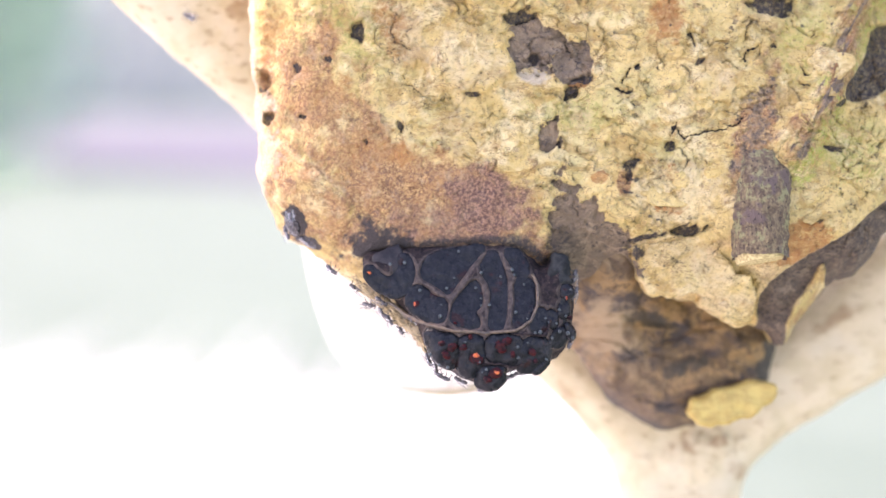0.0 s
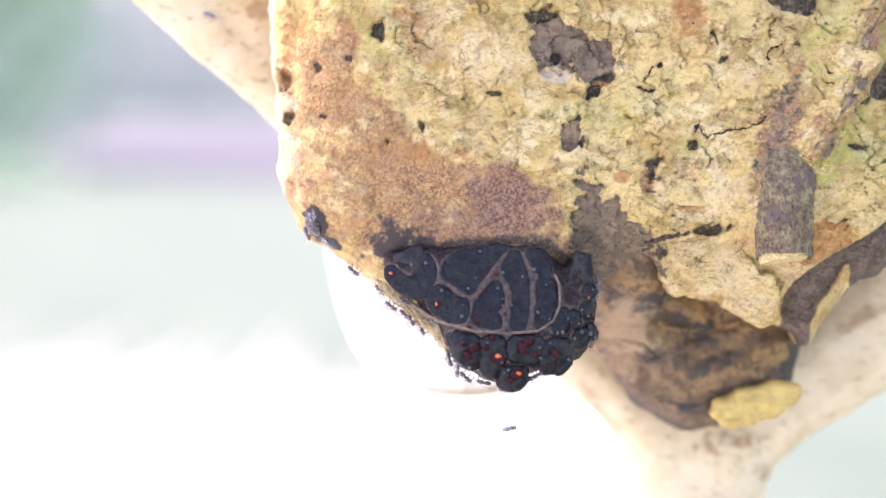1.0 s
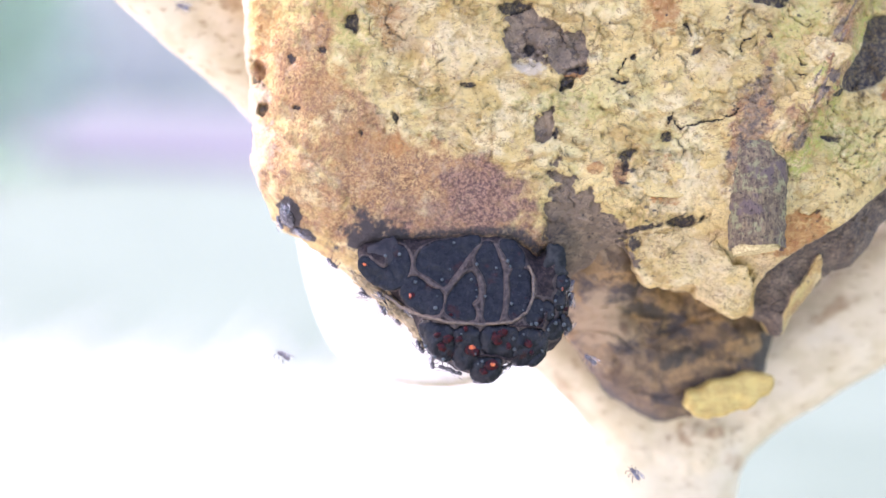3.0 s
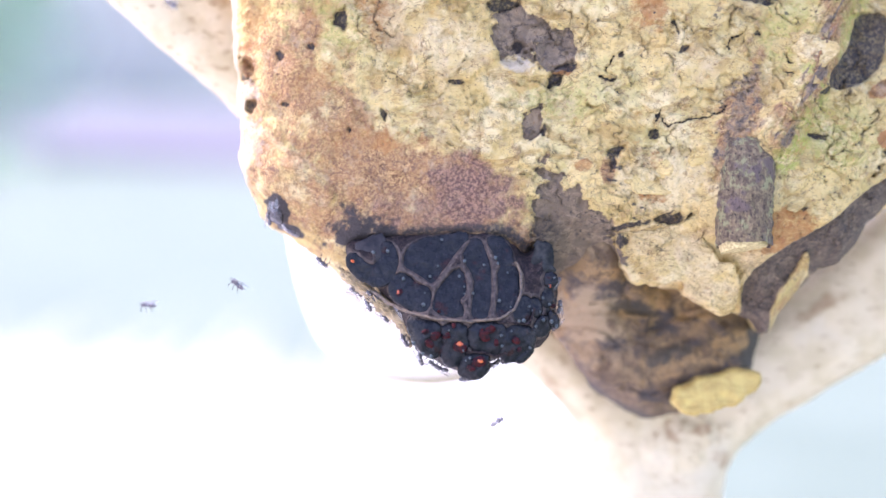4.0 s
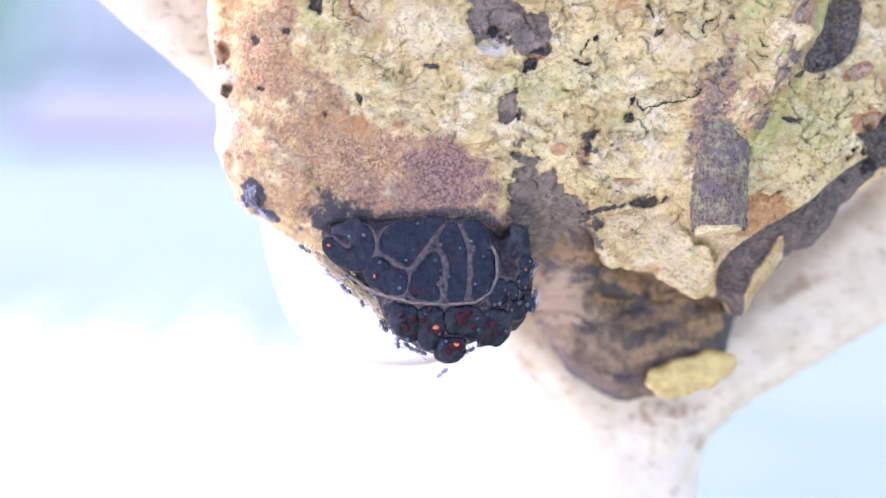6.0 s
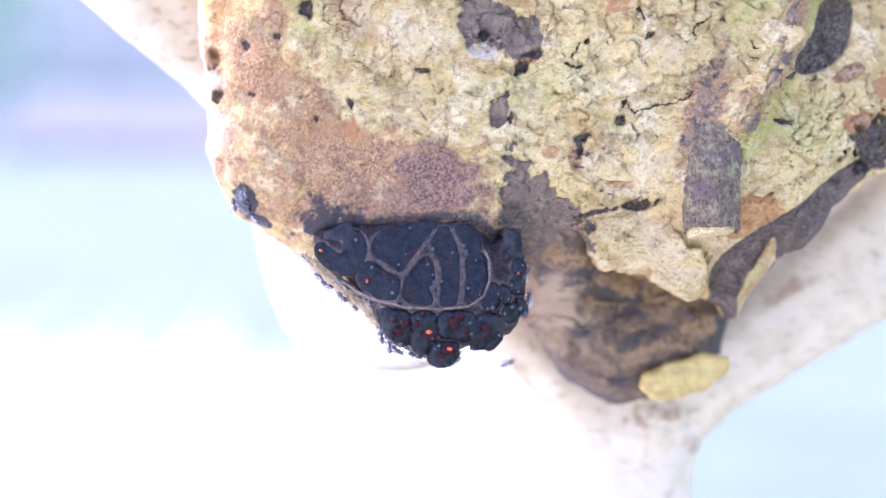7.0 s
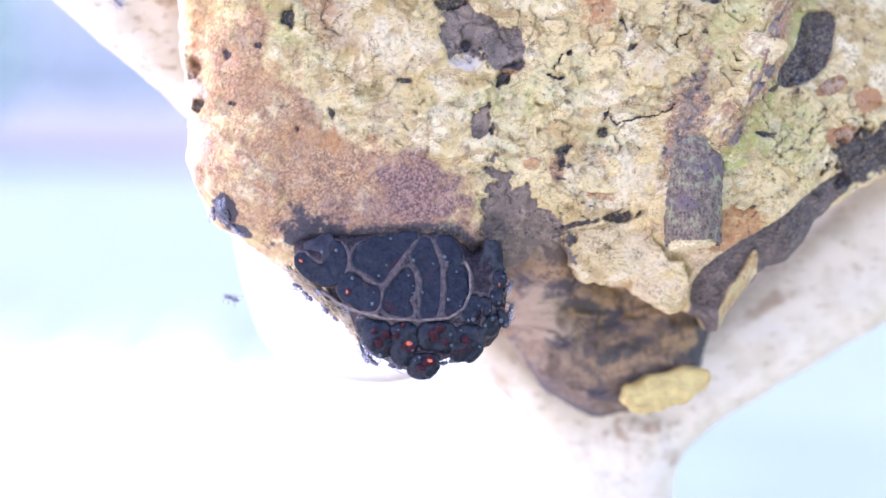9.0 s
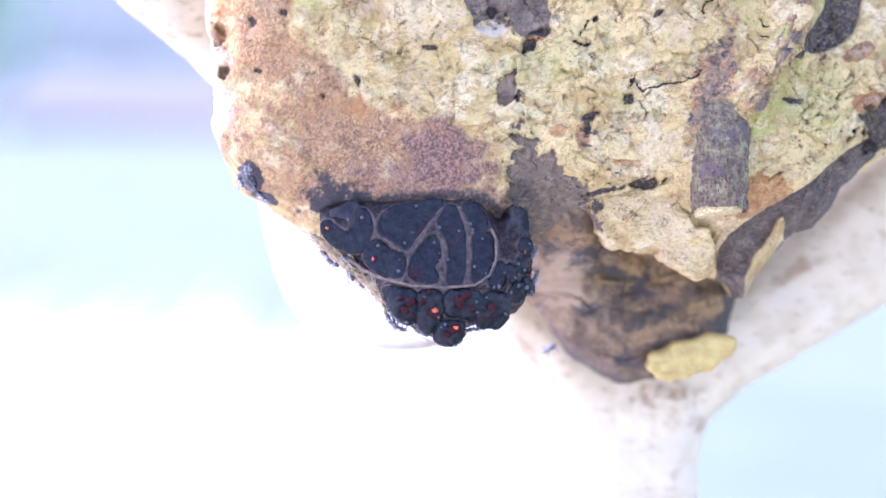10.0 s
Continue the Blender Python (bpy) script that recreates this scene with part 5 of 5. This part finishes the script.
def motions():
    for n, (spots, y, way, out) in enumerate(CRAWLS):
        bee = copy_thing(BEE, Matrix()) if n else BEE
        bee.animation_data_clear()
        rn = random.Random(n)
        rows = []
        for k in range(21):
            t = k * 0.5
            (ax, az), (bx, bz), u = (spots[0], spots[1], t / 5) if t < 5 else (spots[1], spots[2], min(1, (t - 5) / 3))
            u = ramp(0, 1, u)
            rows.append((t, sits(ax + (bx - ax) * u + rn.uniform(-0.25, 0.25), y, az + (bz - az) * u + rn.uniform(-0.25, 0.25), way + rn.uniform(-14, 14), out)))
        walk(bee, rows)
    # seconds and places of the bees on the wing
    fly(0, [(0, 75.1, -170.6), (0.5, 48.9, -32.9), (0.6, 34.5, -35.9), (0.7, 16.2, -40.8), (0.9, 14.5, -38.5), (1, 12.9, -51.5), (1.15, 23.1, -78.6), (1.3, 59.6, -54.9), (1.4, 49.6, -48), (1.5, 41.5, -54.6), (1.6, 13.1, -57.2), (1.7, -71, -56.9), (1.85, -160.5, -55.5), (2.05, -80.2, -49.5), (2.3, -0.7, -42.5), (2.5, 2, -45.8), (2.6, 7.8, -46.1), (2.7, 18.5, -42.2), (3, 43.7, -34.4), (3.8, -30, -22.3), (3.9, -40.5, -15.3), (4, -54.1, -13.6), (4.1, -74.4, -12.5), (4.2, -92, -4.4), (4.4, -89.3, 14.3), (4.5, -74.2, 12.7), (4.7, -59.1, 12.2), (4.8, -57, 8.2), (5.2, -52.3, 5.4), (5.35, -70.4, 16.9), (5.6, -181.5, 31.6), (10, -498.6, 199.4)])
    fly(1, [(0, 195.9, -138.4), (1.4, 143.7, -34.5), (1.6, 96.4, -45.9), (1.7, 108.4, -57), (1.8, 110.2, -66.7), (2, 63.8, -91.3), (2.2, 16.5, -59.3), (2.3, 10.2, -54.1), (2.4, 7.7, -52.4), (2.5, 0.7, -53.5), (2.6, 17.4, -46.8), (2.7, 25.8, -47.2), (3.2, 68.5, -76.4), (3.9, 29.5, -61), (4, 20.2, -52.8), (4.15, 72.2, -86.5), (4.5, 144.6, -34.2), (4.7, 113.4, -46.8), (4.8, 112.3, -56), (4.95, 145.7, -54.5), (5.2, 145.7, -83.9), (5.3, 121, -65), (5.4, 110, -51.7), (5.55, 155.8, -33.4), (8, 163.2, -80.6), (8.2, 88.1, -61.1), (8.4, 51.6, -62.1), (8.5, 38.4, -59.8), (8.6, 19.3, -67.2), (8.8, 4, -109.2), (10, 241.9, -351.3)])
    fly(2, [(0, -319.6, 6.6), (3.8, -25.5, -35.1), (4, -78.5, -19.2), (4.1, -106.4, 4.9), (4.3, -151.7, 20.4), (4.5, -91.1, 11.4), (4.6, -94.9, 12.8), (4.7, -105.2, 17.5), (4.8, -95.5, -0.7), (4.9, -74.8, -14.5), (5, -90, -25.5), (5.15, -150.4, -29.3), (5.25, -70.4, -14.3), (5.3, -46.7, -7.1), (5.4, -60.3, -13.8), (5.5, -79.6, -35.1), (5.6, -108.4, -48.8), (6.4, -193.4, -63.7), (7.2, -80.5, -38.9), (7.3, -63.8, -41.1), (7.4, -48.4, -44.3), (7.5, -30.7, -45.3), (7.6, -26, -43.7), (7.7, -21.6, -36), (7.8, -18.5, -30.8), (7.9, -12.9, -35.3), (8, -11.3, -37.6), (8.1, -13.8, -38.7), (8.2, -19.6, -41), (8.4, -77.9, -77.1), (10, -430.5, -178.1)])
    fly(3, [(0, -368, 38.8), (5.2, -166.3, 18.4), (5.4, -19.1, -6.2), (5.5, -45.8, -13.4), (5.6, -74.2, -12.2), (5.75, -148.3, -10.2), (7.7, -158, -13.4), (7.9, -14.1, -26), (8, -23.3, -32.2), (8.1, -29.7, -36.2), (8.2, -73.6, -27.2), (8.35, -156.6, -22.5), (8.8, 36.4, -29.3), (8.9, -4.4, -22.6), (9, -40, -17.1), (9.1, -93.6, -16.5), (9.2, -154.5, -13.9), (10, -426.5, -3.7)])
    fly(4, [(0, 9, -218.9), (5.5, 12.9, -81.4), (5.7, 10.9, -39), (5.8, 9.2, -41.1), (5.9, 6.3, -40.5), (6, 11, -42.6), (6.1, 15, -45.7), (6.2, 25.5, -40.5), (6.8, 31.2, -39.1), (8, 32.4, -37.5), (8.2, 33.5, -38.2), (8.4, 21.2, -45.9), (8.5, 10.2, -49.3), (8.65, 2.9, -85.3), (9, 28.2, -77.2), (9.2, 25.2, -48.2), (9.35, 12.4, -40.2), (9.4, 5.6, -35.8), (9.5, -1.8, -39.3), (9.6, -8.1, -42.1), (9.7, -10.7, -43.7), (9.8, -20.2, -42), (9.9, -64.9, -43.3), (10, -125.9, -45.4)])
    fly(5, [(0, 115.4, -218.9), (9.2, 100.5, -95.9), (9.5, 36.7, -57.6), (9.6, 50.3, -53.5), (9.7, 42, -43.8), (9.8, 33.7, -39.2), (9.9, 34.4, -41.4), (10, 41, -40.5)])


motions()
